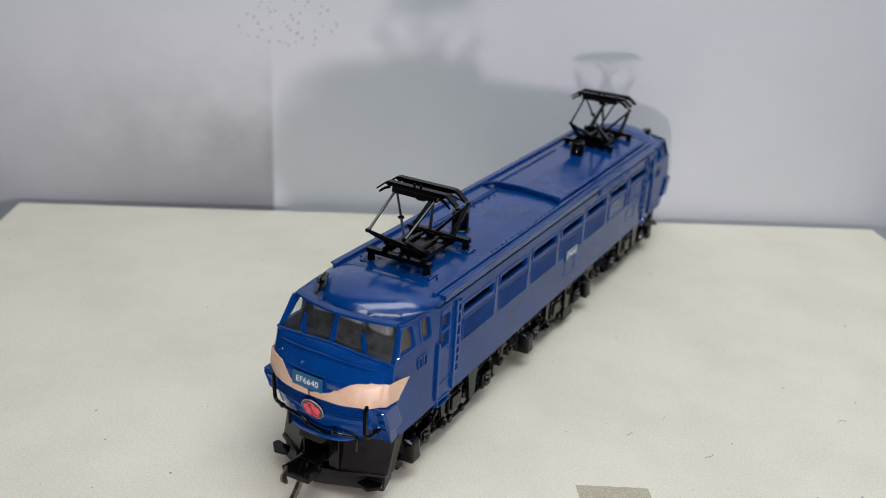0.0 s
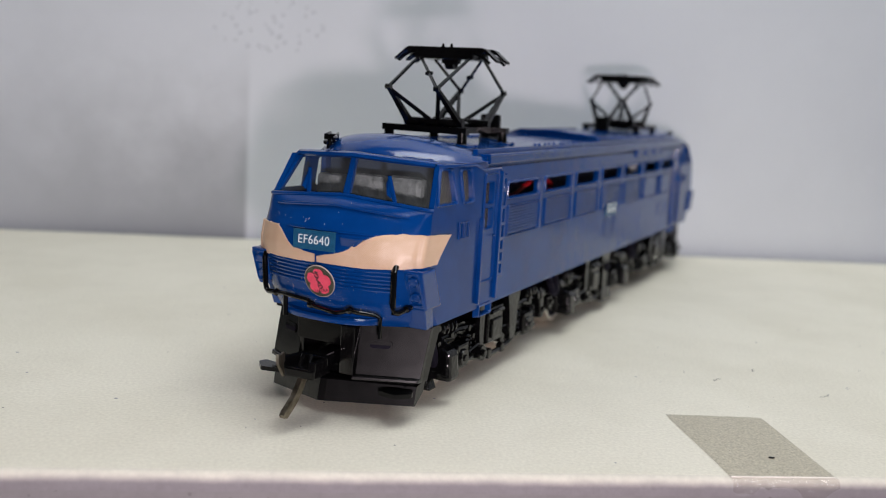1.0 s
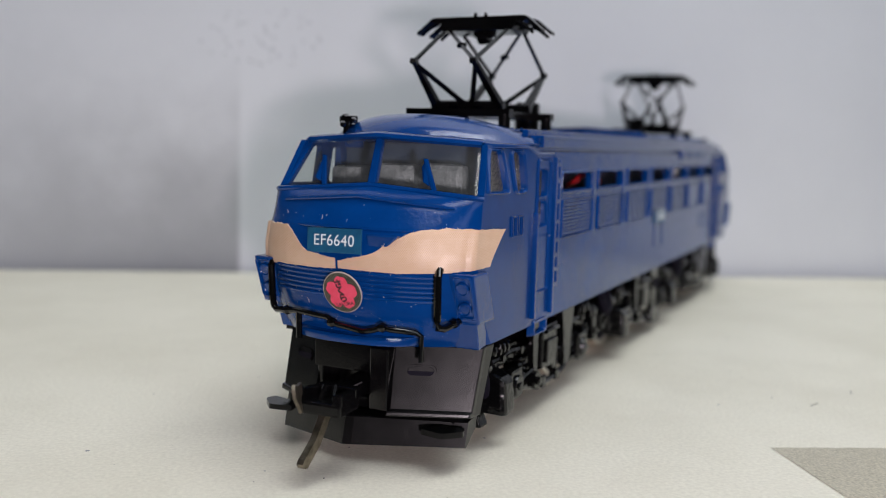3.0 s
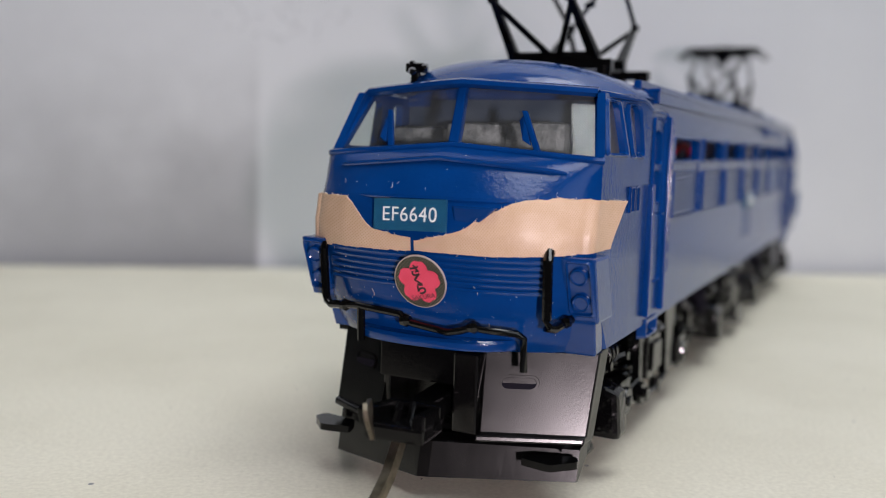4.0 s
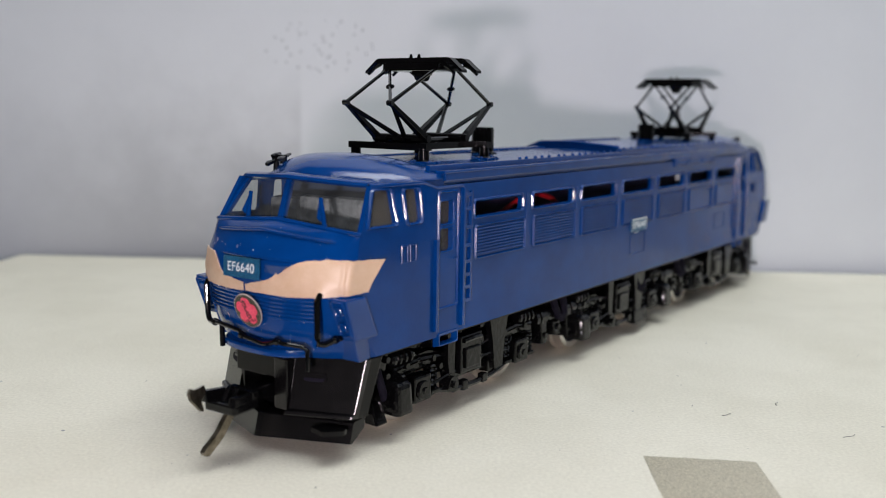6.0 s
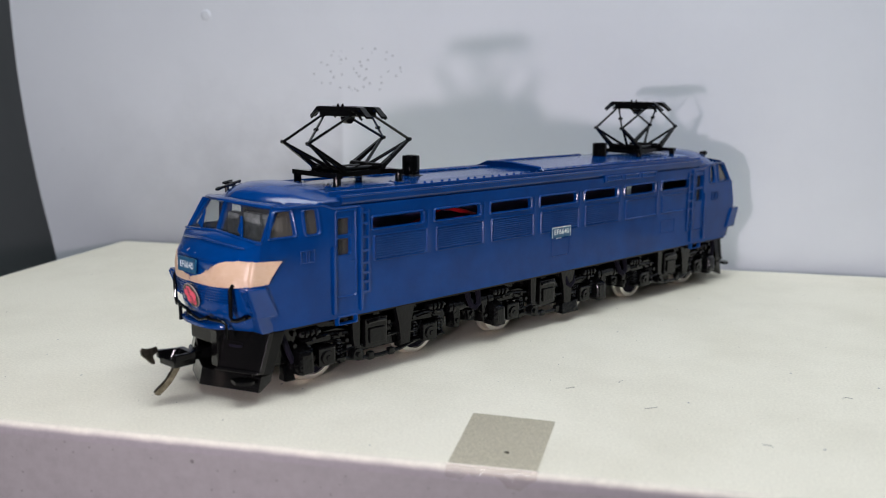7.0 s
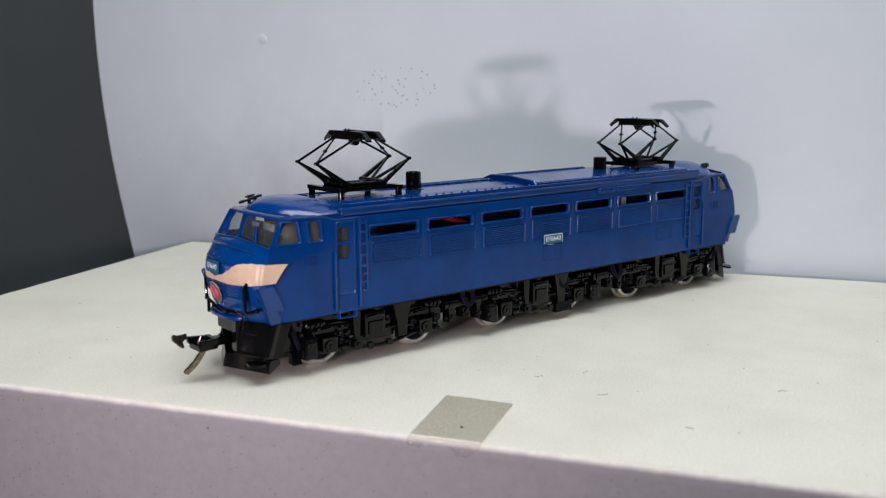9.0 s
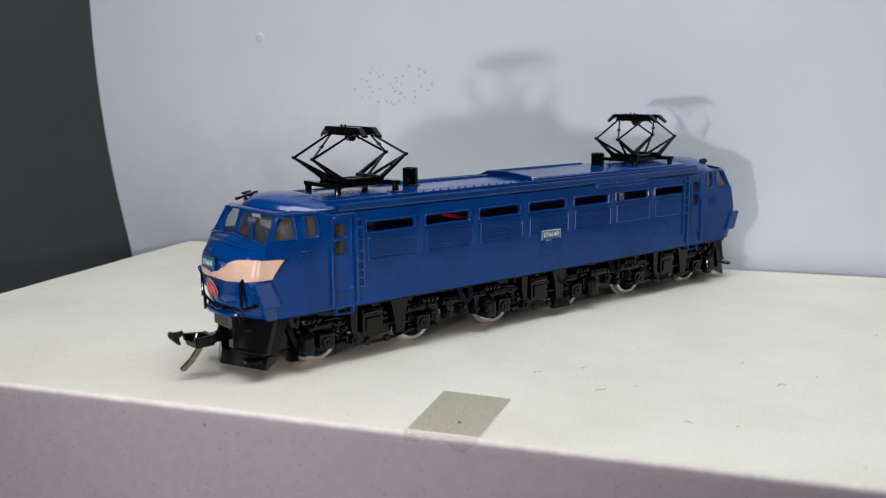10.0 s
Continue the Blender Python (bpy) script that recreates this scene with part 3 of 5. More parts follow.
for sx in (1, -1):
    bm = bmesh.new()
    o, h = side_loops()
    plate(bm, o, h, lambda u, v, w: (sx * (HW - w), u, v), 1.0)
    for y in [3, 6, 9, 12.5, 15, 18, 21.5] + [2 * CY - k for k in (3, 6, 9, 12.5, 15, 18, 21.5)]:
        bmesh.ops.bisect_plane(bm, geom=bm.verts[:] + bm.edges[:] + bm.faces[:], plane_co=(0, y, 0), plane_no=(0, 1, 0))
    for z in (34, 36.5, 39, 42.5):
        bmesh.ops.bisect_plane(bm, geom=bm.verts[:] + bm.edges[:] + bm.faces[:], plane_co=(0, 0, z), plane_no=(0, 0, 1))
    part("side_wall", slim(bm), BLUE, loco, smooth=True)

xs = [HW * math.sin(radians(a)) for a in range(-90, 91, 6)]
bm = bmesh.new()
rows = []
levels = []
for a, b in zip(NOSE, NOSE[1:]):
    n = max(1, round((b[0] - a[0]) / 1.0))
    levels += [a[0] + (b[0] - a[0]) * k / n for k in range(n)]
levels.append(NOSE[-1][0])
for z in levels:
    lift = 1.2 * max(0.0, min(1.0, (z - 35.4) / 2))
    rows.append([(x, nose_y(x, z), z + lift * (1 - abs(x) / HW)) for x in xs])
loft(bm, rows, close=False)
both_ends(part("nose", slim(bm), BLUE, loco, smooth=True))

# the ribs of the nose: sill, thin trim rib below it, brow over the windows
bm = bmesh.new()
tube(bm, [(x, nose_y(x, 38.6) - 0.1, sill_z(x) + 0.15) for x in xs], 0.42, 8)
both_ends(part("window_sill", slim(bm), GLOSSBLUE, loco, smooth=True))
bm = bmesh.new()
tx = [-14.2 + 28.4 * i / 20 for i in range(21)]
tube(bm, [(x, nose_y(x, 37.2) - 0.34, 37.2 + 1.2 * (1 - abs(x) / 14.4)) for x in tx], [0.12] + [0.3] * 19 + [0.12], 8)
both_ends(part("nose_rib", slim(bm), GLOSSBLUE, loco, smooth=True))
bm = bmesh.new()
bx = [16.4 * math.sin(radians(a)) for a in range(-90, 91, 6)]
loft(bm, [[(x, brow_y(x) + dy - 0.25, brow_z(x) + 0.1 + dz) for x in bx] for dy, dz in ((1.2, -0.55), (0.0, -0.5), (-0.55, -0.1), (-0.4, 0.4), (0.2, 0.65), (1.2, 0.7))], close=False)
both_ends(part("brow", slim(bm), GLOSSBLUE, loco, smooth=True))

# window pillars of the front
for x0, x1, w in ((-16.95, -16.2, 0.5), (-0.2, -0.2, 0.66), (16.95, 16.2, 0.5)):
    bm = bmesh.new()
    y0, y1 = nose_y(x0, 38.6) + 0.1, brow_y(x1) + 0.2
    z0, z1 = sill_z(x0) - 0.2, brow_z(x1) + 0.1
    hexa(bm, [(x0 - w, y0, z0), (x0 + w, y0, z0), (x0 + w, y0 + 1.3, z0), (x0 - w, y0 + 1.3, z0), (x1 - w * 0.8, y1, z1), (x1 + w * 0.8, y1, z1), (x1 + w * 0.8, y1 + 1.3, z1), (x1 - w * 0.8, y1 + 1.3, z1)], 0.18)
    both_ends(part("window_pillar", slim(bm), BLUE, loco))

# panes
for a, b in ((-16.4, -0.8), (0.4, 16.4)):
    bm = bmesh.new()
    n = 24
    rows = []
    for w in (0.0, 0.25):
        for top in (0, 1):
            rows.append([(x, (brow_y(x) + 0.8 if top else nose_y(x, 38.6) + 0.75) + w, brow_z(x) + 0.3 if top else sill_z(x)) for x in [a + (b - a) * i / n for i in range(n + 1)]])
    loft(bm, [rows[0], rows[1], rows[3], rows[2], rows[0]], close=False)
    both_ends(part("windscreen", slim(bm), PANE, loco, "clear plastic windscreen pane", smooth=True))
for sx in (1, -1):
    for lp in (W1, W2):
        bm = bmesh.new()
        plate(bm, [((y - 8) * 1.06 + 8.0 if lp is W1 else (y - 15.5) * 1.15 + 15.5, (z - 42) * 1.06 + 42) for y, z in lp], [], on_side(sx, HW - 0.95), 0.2)
        pane = part("side_window", slim(bm), FILM, loco, "greyish frosted side window")
        again(pane, TURNED)
        if sx < 0:                             # the near end is open on this side
            bpy.data.objects.remove(pane)
    bm = bmesh.new()
    plate(bm, rect(22.7, 27.5, 32.9, 42.6), [], on_side(sx, HW - 1.25), 0.2)
    both_ends(part("door_window", bm, FILM, loco))

# raised frames round the cab's side windows
for sx in (1, -1):
    for lp, r in ((W1, 0.6), (W2, 0.9)):
        cy = sum(p[0] for p in lp) / 4
        cz = sum(p[1] for p in lp) / 4
        inner = round_poly(lp, r)
        outer = round_poly([(cy + (y - cy) * (1 + 0.9 / max(1.0, abs(y - cy))), cz + (z - cz) * 1.16) for y, z in lp], r + 0.2)
        bm = bmesh.new()
        ring(bm, outer, inner, on_side(sx, HW - 0.02), 0.35)
        both_ends(part("window_frame", slim(bm), GLOSSBLUE, loco))

# wipers, moulded in blue
for x0, x1 in ((-8.4, -10.4), (10.3, 8.2)):
    bm = bmesh.new()
    y0, y1 = nose_y(x0, 38.6) - 0.25, nose_y(x1, 38.6) * 0.4 + brow_y(x1) * 0.5 - 0.1
    hexa(bm, [(x0 - 0.3, y0, 38.9), (x0 + 0.4, y0, 38.9), (x0 + 0.4, y0 + 0.6, 39.0), (x0 - 0.3, y0 + 0.6, 39.0), (x1 - 0.22, y1, 43.9), (x1 + 0.42, y1, 43.9), (x1 + 0.42, y1 + 0.5, 43.9), (x1 - 0.22, y1 + 0.5, 43.9)], 0.12)
    hexa(bm, [(x0 - 1.9, y0 + 0.5, 40.6), (x0 - 0.9, y0 + 0.4, 40.0), (x0 - 0.9, y0 + 0.9, 40.0), (x0 - 1.9, y0 + 1.0, 40.6), (x1 - 0.6, y1 + 0.1, 42.7), (x1 + 0.1, y1, 43.6), (x1 + 0.1, y1 + 0.4, 43.6), (x1 - 0.6, y1 + 0.5, 42.7)], 0.1)
    both_ends(part("wiper", slim(bm), BLUE, loco))

# cab roof: a dome from the brow back to the step of the roof
bm = bmesh.new()
rows = []
for k in range(25):
    t = k / 24
    row = []
    for x in [17.25 * math.sin(radians(a)) for a in range(-90, 91, 5)]:
        y0 = brow_y(x) + 0.4
        y = y0 * (1 - t) + 24.5 * t
        rise = max(0.0, (y - y0 - 1.2) / 9.5)
        d = (abs(x) / 17.25) ** 2.45 + max(0.0, 1 - rise) ** 2.1
        z = brow_z(x) + 0.3 + (46.35 - brow_z(x) - 0.3) * min(1, 3 * t) + 4.3 * max(0.0, 1 - d) ** 0.74 - 1.3 * max(0.0, (y - 17) / 7.5) ** 2 * (1 - (x / 17.25) ** 2)
        row.append((x, y, z))
    rows.append(row)
loft(bm, rows, close=False)
both_ends(part("cab_roof", slim(bm), GLOSSBLUE, loco, smooth=True))
for sx in (1, -1):
    bm = bmesh.new()
    tube(bm, [(sx * 16.5, 6.3, 46.1), (sx * 17.3, 7.5, 46.0), (sx * 17.35, 18.9, 46.0), (sx * 17.35, 20.2, 45.6), (sx * 17.35, 22.0, 44.9), (sx * 17.35, 29.8, 44.9), (sx * 17.35, 30.3, 44.4)], 0.36, 8)
    both_ends(part("gutter", slim(bm), GLOSSBLUE, loco, smooth=True))

for sx in (1, -1):
    bm = bmesh.new()
    hexa(bm, [(sx * 12.5, 19.0, 45.0), (sx * 17.0, 19.0, 45.0), (sx * 17.0, 25.4, 44.6), (sx * 12.5, 25.4, 44.6), (sx * 12.5, 19.4, 47.6), (sx * 16.6, 19.4, 46.3), (sx * 16.8, 25.4, 47.2), (sx * 12.5, 25.4, 48.2)], 0.35)
    side = part("roof_shoulder", bm, GLOSSBLUE, loco)
    again(side, TURNED)
# long roof: side strips, curved deck, raised hatch, end step
bm = bmesh.new()
prof = [(-16.6, 45.0), (-16.9, 47.4), (-15.6, 47.9), (-14.6, 48.0), (-9, 48.75), (0, 49.1), (9, 48.75), (14.6, 48.0), (15.6, 47.9), (16.9, 47.4), (16.6, 45.0)]
loft(bm, [[(x, y, z) for x, z in prof] for y in (24.2, 2 * CY - 24.2)])
part("roof", bm, GLOSSBLUE, loco)
for sx in (1, -1):
    bm = bmesh.new()
    box(bm, sx * 17.0 - 0.55, sx * 17.0 + 0.55, 24.6, 2 * CY - 24.6, 45.9, 47.55, 0.22)
    box(bm, sx * 17.0 - 0.75, sx * 17.0 + 0.75, 24.0, 2 * CY - 24.0, 47.3, 47.85, 0.2)
    part("eave_strip", bm, GLOSSBLUE, loco)
    bm = bmesh.new()
    box(bm, sx * 15.2 - 0.5, sx * 15.2 + 0.5, 22.2, 2 * CY - 22.2, 47.6, 48.75, 0.2)
    part("roof_rim", bm, GLOSSBLUE, loco)
bm = bmesh.new()
loft(bm, [[(x, y, z) for x, z in prof2] for y, prof2 in ((103.0, ((-9.4, 48.4), (-9.4, 49.7), (-8.6, 50.1), (0, 50.35), (13.2, 49.5), (14.0, 49.1), (14.0, 47.8))), (186.5, ((-9.4, 48.4), (-9.4, 49.7), (-8.6, 50.1), (0, 50.35), (13.2, 49.5), (14.0, 49.1), (14.0, 47.8))))])
part("roof_hatch", bm, GLOSSBLUE, loco)
bm = bmesh.new()
tube(bm, [(-14, 104.2, 48.3), (-10.2, 104.0, 49.7), (-9.0, 104.0, 50.2), (0, 104.0, 50.55), (13.4, 104.0, 49.6), (14.2, 104, 48.6)], 0.55, 8)
part("hatch_lip", bm, GLOSSBLUE, loco, smooth=True)
# conduits along the roof and their fixings
for x, y0, y1, z in ((-8.3, 54, 103, 48.95), (-7.2, 54, 103, 49.05), (-8.8, 105, 152, 50.2)):
    bm = bmesh.new()
    tube(bm, [(x, y0, z - 0.3), (x, y0 + 1, z), (x + 0.15, (y0 + y1) / 2, z + 0.05), (x, y1 - 1, z), (x, y1, z - 0.3)], 0.42, 8)
    part("roof_conduit", bm, GLOSSBLUE, loco, smooth=True)
bm = bmesh.new()
loft(bm, [ring_at((0, 0, z), (0, 0, 1), r, 8) for z, r in ((0, 0.4), (0.3, 0.38), (0.48, 0.26), (0.55, 0.1))])
bolt = part("roof_bolt", bm, GLOSSBLUE, loco, smooth=True)
rng = random.Random(4)
spots = [(-5.6 + rng.uniform(-0.3, 0.3), 57 + 4.3 * i + rng.uniform(-0.4, 0.4), 48.85) for i in range(11)]
spots += [(14.9 + rng.uniform(-0.15, 0.15), 54 + 3.3 * i + rng.uniform(-0.5, 0.5), 48.68) for i in range(15)]
spots += [(13.7, 107 + 4.3 * i + rng.uniform(-0.3, 0.3), 49.15) for i in range(18)]
spots += [(-8.9, 108 + 8.6 * i, 49.95) for i in range(9)]
bolt.location = tuple(c * MM for c in spots[0])
for p in spots[1:]:
    o = bolt.copy()
    scene.collection.objects.link(o)
    o.location = tuple(c * MM for c in p)

# exhaust drums
for y in (62.8, 2 * CY - 62.8):
    bm = bmesh.new()
    loft(bm, [ring_at((0.3, y, z), (0, 0, 1), r, 24) for z, r in ((48.6, 2.9), (49.3, 2.75), (49.5, 2.5), (54.4, 2.5), (54.8, 2.3), (54.8, 1.7), (54.4, 1.6))])
    part("roof_drum", bm, BLACK, loco, "black roof drum", smooth=True)
    bm = bmesh.new()
    for k in range(16):
        a, d, r0 = rng.uniform(0, 6.3), rng.uniform(2.8, 3.5), rng.uniform(0.25, 0.5)
        loft(bm, [ring_at((0.3 + d * math.cos(a), y + d * math.sin(a), 48.5 + z), (0, 0, 1), r0 * q, 6) for z, q in ((0, 1), (0.4, 0.9), (0.65, 0.5))])
    part("paint_bead", bm, GLOSS if y < 100 else GLOSSBLUE, loco, "lumps of paint round the drum's foot", smooth=True)

# horn on the cab roof, set slightly askew
bm = bmesh.new()
for x, y0, z0, h in ((-9.6, 9.3, 46.9, 49.4), (-10.8, 12.0, 47.2, 49.7)):
    cyl(bm, (x, y0, z0), (x, y0, h), 0.6, 0.5, 10)
tube(bm, [(-7.9, 5.2, 48.6), (-8.2, 5.9, 48.7), (-8.5, 6.4, 48.75), (-9.0, 7.8, 48.9), (-9.8, 9.4, 49.1), (-11.3, 12.6, 49.5), (-12.1, 14.6, 49.6)], [0.3, 0.52, 0.48, 0.36, 0.34, 0.34, 0.3], 12)
tube(bm, [(-7.3, 7.4, 49.3), (-7.7, 8.2, 49.4), (-8.0, 8.8, 49.45), (-10.0, 12.4, 49.9), (-10.7, 13.9, 50.0)], [0.25, 0.44, 0.4, 0.32, 0.28], 12)
tube(bm, [(-9.6, 8.2, 49.9), (-9.9, 9.0, 49.95), (-11.0, 11.6, 50.2)], [0.28, 0.42, 0.3], 10)
box(bm, -11.3, -8.7, 9.7, 11.3, 48.9, 50.1, 0.3)
both_ends(part("horn", bm, GLOSS, loco, "black twin air horn", smooth=True))

# inside: floor, bulkheads, seat backs, motor block, red cable
bm = bmesh.new()
box(bm, -16, 16, 2.6, 211.4, 16.4, 18)
part("underframe", bm, BLACK, loco)
bm = bmesh.new()
box(bm, -8.5, 8.5, 34, 180, 18, 44.5, 0.5)
part("motor_block", bm, INNER, loco)
bm = bmesh.new()
box(bm, -15.9, 15.9, 19.2, 20.2, 18, 46)
both_ends(part("cab_bulkhead", bm, SEAT, loco, "dark blue cab back wall"))
for x0, x1, h in ((-14.2, -6.8, 42.2), (-6.6, 1.3, 42.8), (1.5, 9.6, 43.0)):
    bm = bmesh.new()
    box(bm, x0, x1, 11.4, 14.2, 33, h, 1.1)
    both_ends(part("cab_seat", bm, SEAT2, loco, "pale grey moulded cab seat back"))
bm = bmesh.new()
box(bm, -14.6, 14.6, 2.6, 8.5, 30, 36.5, 0.6)
both_ends(part("cab_desk", bm, SEAT, loco))
bm = bmesh.new()
tube(bm, [(9.5, 49, 35.5), (11.5, 54.5, 37.6), (12.5, 58.5, 39.6), (12.8, 63, 41), (13.2, 67, 40.4), (13.2, 72, 39.2), (11, 78, 37.5), (9, 84, 36)], 0.62, 8)
part("red_cable", bm, RED, loco, "red insulated motor cable", smooth=True)
bm = bmesh.new()
box(bm, 12.0, 15.6, 146.6, 149.2, 37.5, 41.3, 0.2)
part("white_plug", bm, WHITE, loco, "small white plastic plug")

# grille ribs between the lamp housings
bm = bmesh.new()
gx = [-13.2 + 26.4 * i / 16 for i in range(17)]
tube(bm, [(x, nose_y(x, 27.9) - 0.05, 0) for x in gx], 0.24, 6)
rib = part("grille_rib", bm, GLOSSBLUE, loco, smooth=True)
rib.location.z = 27.8 * MM
both_ends(rib)
for i in range(1, 6):
    o = again(rib, shift(0, 0.08 * i, -0.68 * i))
    both_ends(o)

# lamp housings at the lower corners, each with a frame and two lamps
for sx in (1, -1):
    bm = bmesh.new()
    hexa(bm, [(sx * 14.2, -0.6, 21.2), (sx * 18.2, -0.6, 21.2), (sx * 18.2, 5.2, 21.2), (sx * 14.2, 5.2, 21.2), (sx * 14.6, -3.5, 28.5), (sx * 18.3, -3.2, 28.5), (sx * 18.3, 1.8, 28.5), (sx * 14.6, 1.8, 28.5)], 0.35)
    i = 0.0 if sx > 0 else 1.7                 # the lower corner is set in on the -x side
    hexa(bm, [(sx * (14.0 - i), 0.9, 17.3), (sx * (17.6 - i), 1.0, 17.3), (sx * (17.4 - i), 4.0, 17.3), (sx * (14.0 - i), 4.0, 17.3), (sx * (14.0 - i), -0.5, 21.3), (sx * (17.8 - i), -0.5, 21.3), (sx * (17.4 - i), 4.0, 21.3), (sx * (14.0 - i), 4.0, 21.3)], 0.25)
    housing = part("lamp_housing", bm, GLOSSBLUE, loco)

    def face(u, v, w, sx=sx):
        t = (v - 21.2) / 7.3
        return (sx * u, -0.6 - 2.75 * t - w - 0.05 * (u - 16), v)

    bm = bmesh.new()
    ring(bm, rect(14.95, 18.0, 21.9, 28.2, 0.4), rect(15.4, 17.6, 22.3, 27.8, 0.4), face, 0.35)
    part("lamp_frame", bm, GLOSSBLUE, housing)
    for z in (23.6, 26.5):
        c = face(16.5, z, 0.0)
        n = Vector((0, -1, -0.38)).normalized()
        bm = bmesh.new()
        loft(bm, [ring_at(Vector(c) + n * d, n, r, 20) for d, r in ((-0.3, 1.0), (0.35, 1.0), (0.5, 0.85), (0.35, 0.7), (0.3, 0.0001))])
        part("lamp", bm, GLOSSBLUE, housing, smooth=True)
    again(housing, TURNED)

# lower lip under the grille
bm = bmesh.new()
arc = [-9.9 + 19.8 * i / 28 for i in range(29)]
loft(bm, [[(x, -2.4, 17.75), (x, yf + 0.5, 17.75), (x, yf + 0.12, 17.9), (x, yf, 18.2), (x, yf + 0.05, 18.7), (x, yf + 0.4, 19.0), (x, -2.4, 19.1)] for x, yf in ((x, -2.6 - 4.7 * max(0.0, 1 - (abs(x) / 10.0) ** 2.6) ** 0.6) for x in arc)])
both_ends(part("front_lip", bm, GLOSSBLUE, loco, smooth=True))

# thin shelf over the type plate
bm = bmesh.new()
hx = [-9.0 + 18.4 * i / 12 for i in range(13)]
tube(bm, [(x, nose_y(x, 34.0) - 0.05, 34.0) for x in hx], [0.1] + [0.28] * 11 + [0.1], 6)
both_ends(part("trim_shelf", bm, GLOSSBLUE, loco, smooth=True))
bm = bmesh.new()
hexa(bm, [(3.5, -6.2, 30.9), (5.4, -6.2, 30.9), (5.4, -4, 30.9), (3.5, -4, 30.9), (3.5, -6.9, 33.4), (8.4, -6.55, 33.4), (8.4, -4, 33.4), (3.5, -4, 33.4)], 0.2)
part("trim_block", bm, GLOSSBLUE, loco)


def lettering(name, text, size, m, mat, parent, thick=0.06, spacing=1.0, bold=0.0, label="", line=0.85):
    cu = bpy.data.curves.new(name, "FONT")
    cu.body, cu.size, cu.extrude, cu.offset = text, size * MM, thick * MM, bold * MM
    cu.align_x, cu.align_y, cu.space_character, cu.space_line = "CENTER", "CENTER", spacing, line
    tmp = new(name + "_shape", cu)
    bpy.context.view_layer.update()
    me = bpy.data.meshes.new_from_object(tmp.evaluated_get(bpy.context.evaluated_depsgraph_get()))
    bpy.data.objects.remove(tmp)
    bpy.data.curves.remove(cu)
    me.materials.clear()
    me.materials.append(mat)
    ob = new(name, me)
    ob.parent = parent
    ob.matrix_basis = m
    if label:
        ob["label"] = label
    return ob


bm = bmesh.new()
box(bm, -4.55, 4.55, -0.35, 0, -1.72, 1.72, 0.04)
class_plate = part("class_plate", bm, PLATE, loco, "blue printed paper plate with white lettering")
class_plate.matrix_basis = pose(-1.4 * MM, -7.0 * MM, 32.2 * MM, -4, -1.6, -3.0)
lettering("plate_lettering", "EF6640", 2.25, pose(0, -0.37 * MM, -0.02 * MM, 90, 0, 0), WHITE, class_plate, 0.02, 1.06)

# head mark: a disc with a five-petalled flower
bm = bmesh.new()
cyl(bm, (0, 0.0, 0), (0, -0.2, 0), 3.1, n=48)
head_mark = part("head_mark", bm, MARKEDGE, loco, "round paper head mark with a pink blossom")
head_mark.matrix_basis = pose(0.4 * MM, -7.1 * MM, 25.1 * MM, 17, 0, 1)
bm = bmesh.new()
cyl(bm, (0, -0.2, 0), (0, -0.26, 0), 2.98, n=48)
part("mark_ground", bm, MARKDARK, head_mark)
bm = bmesh.new()
flower = []
for i in range(60):
    a = 2 * math.pi * i / 60
    k = abs(math.sin(2.5 * (a + 0.35)))
    r = 1.72 + 0.86 * k ** 0.7 - 0.16 * max(0.0, k - 0.95) / 0.05
    flower.append((r * math.cos(a), r * math.sin(a)))
plate(bm, flower, [], lambda u, v, w: (u, -0.34 - w, v), 0.04)
part("blossom", bm, PINK, head_mark)
mark_text = lettering("mark_lettering", "さ\nく\nら", 1.42, pose(-0.1 * MM, -0.40 * MM, 0.22 * MM, 90, 0, 0) @ pose(0, 0, 0, 0, 0, 14), DARKINK, head_mark, 0.01, bold=0.06, line=0.76)
lettering("mark_small_lettering", "SAKURA", 0.78, pose(0.3 * MM, -0.40 * MM, -1.7 * MM, 90, 0, 0) @ pose(0, 0, 0, 0, 0, 12), DARKINK, head_mark, 0.01)


# torn strips of beige paper tape round the nose
def skin(s, z, off=0.14):
    """A point on the nose or, past its corner, on the side wall."""
    sg, a = (1 if s >= 0 else -1), abs(s)
    if a <= 16.6:
        return (s, nose_y(s, z) - off, z)
    if a <= 17.8:
        t = (a - 16.6) / 1.2
        return (sg * (16.6 + (HW + off - 16.6) * math.sin(t * math.pi / 2)), nose_y(16.6, z) - off + (1.0 + off) * (1 - math.cos(t * math.pi / 2)), z)
    flare = 1.5 * max(0.0, (a - 18.0) / 6.0) ** 1.4 if off > 0.005 else 0.0
    return (sg * (HW + off + flare), nose_y(16.6, z) + 1.0 + (a - 17.8), z)


def interp(pts, s):
    for (a, va), (b, vb) in zip(pts, pts[1:]):
        if s <= b:
            t = (s - a) / (b - a)
            return va + (vb - va) * max(0, t)
    return pts[-1][1]


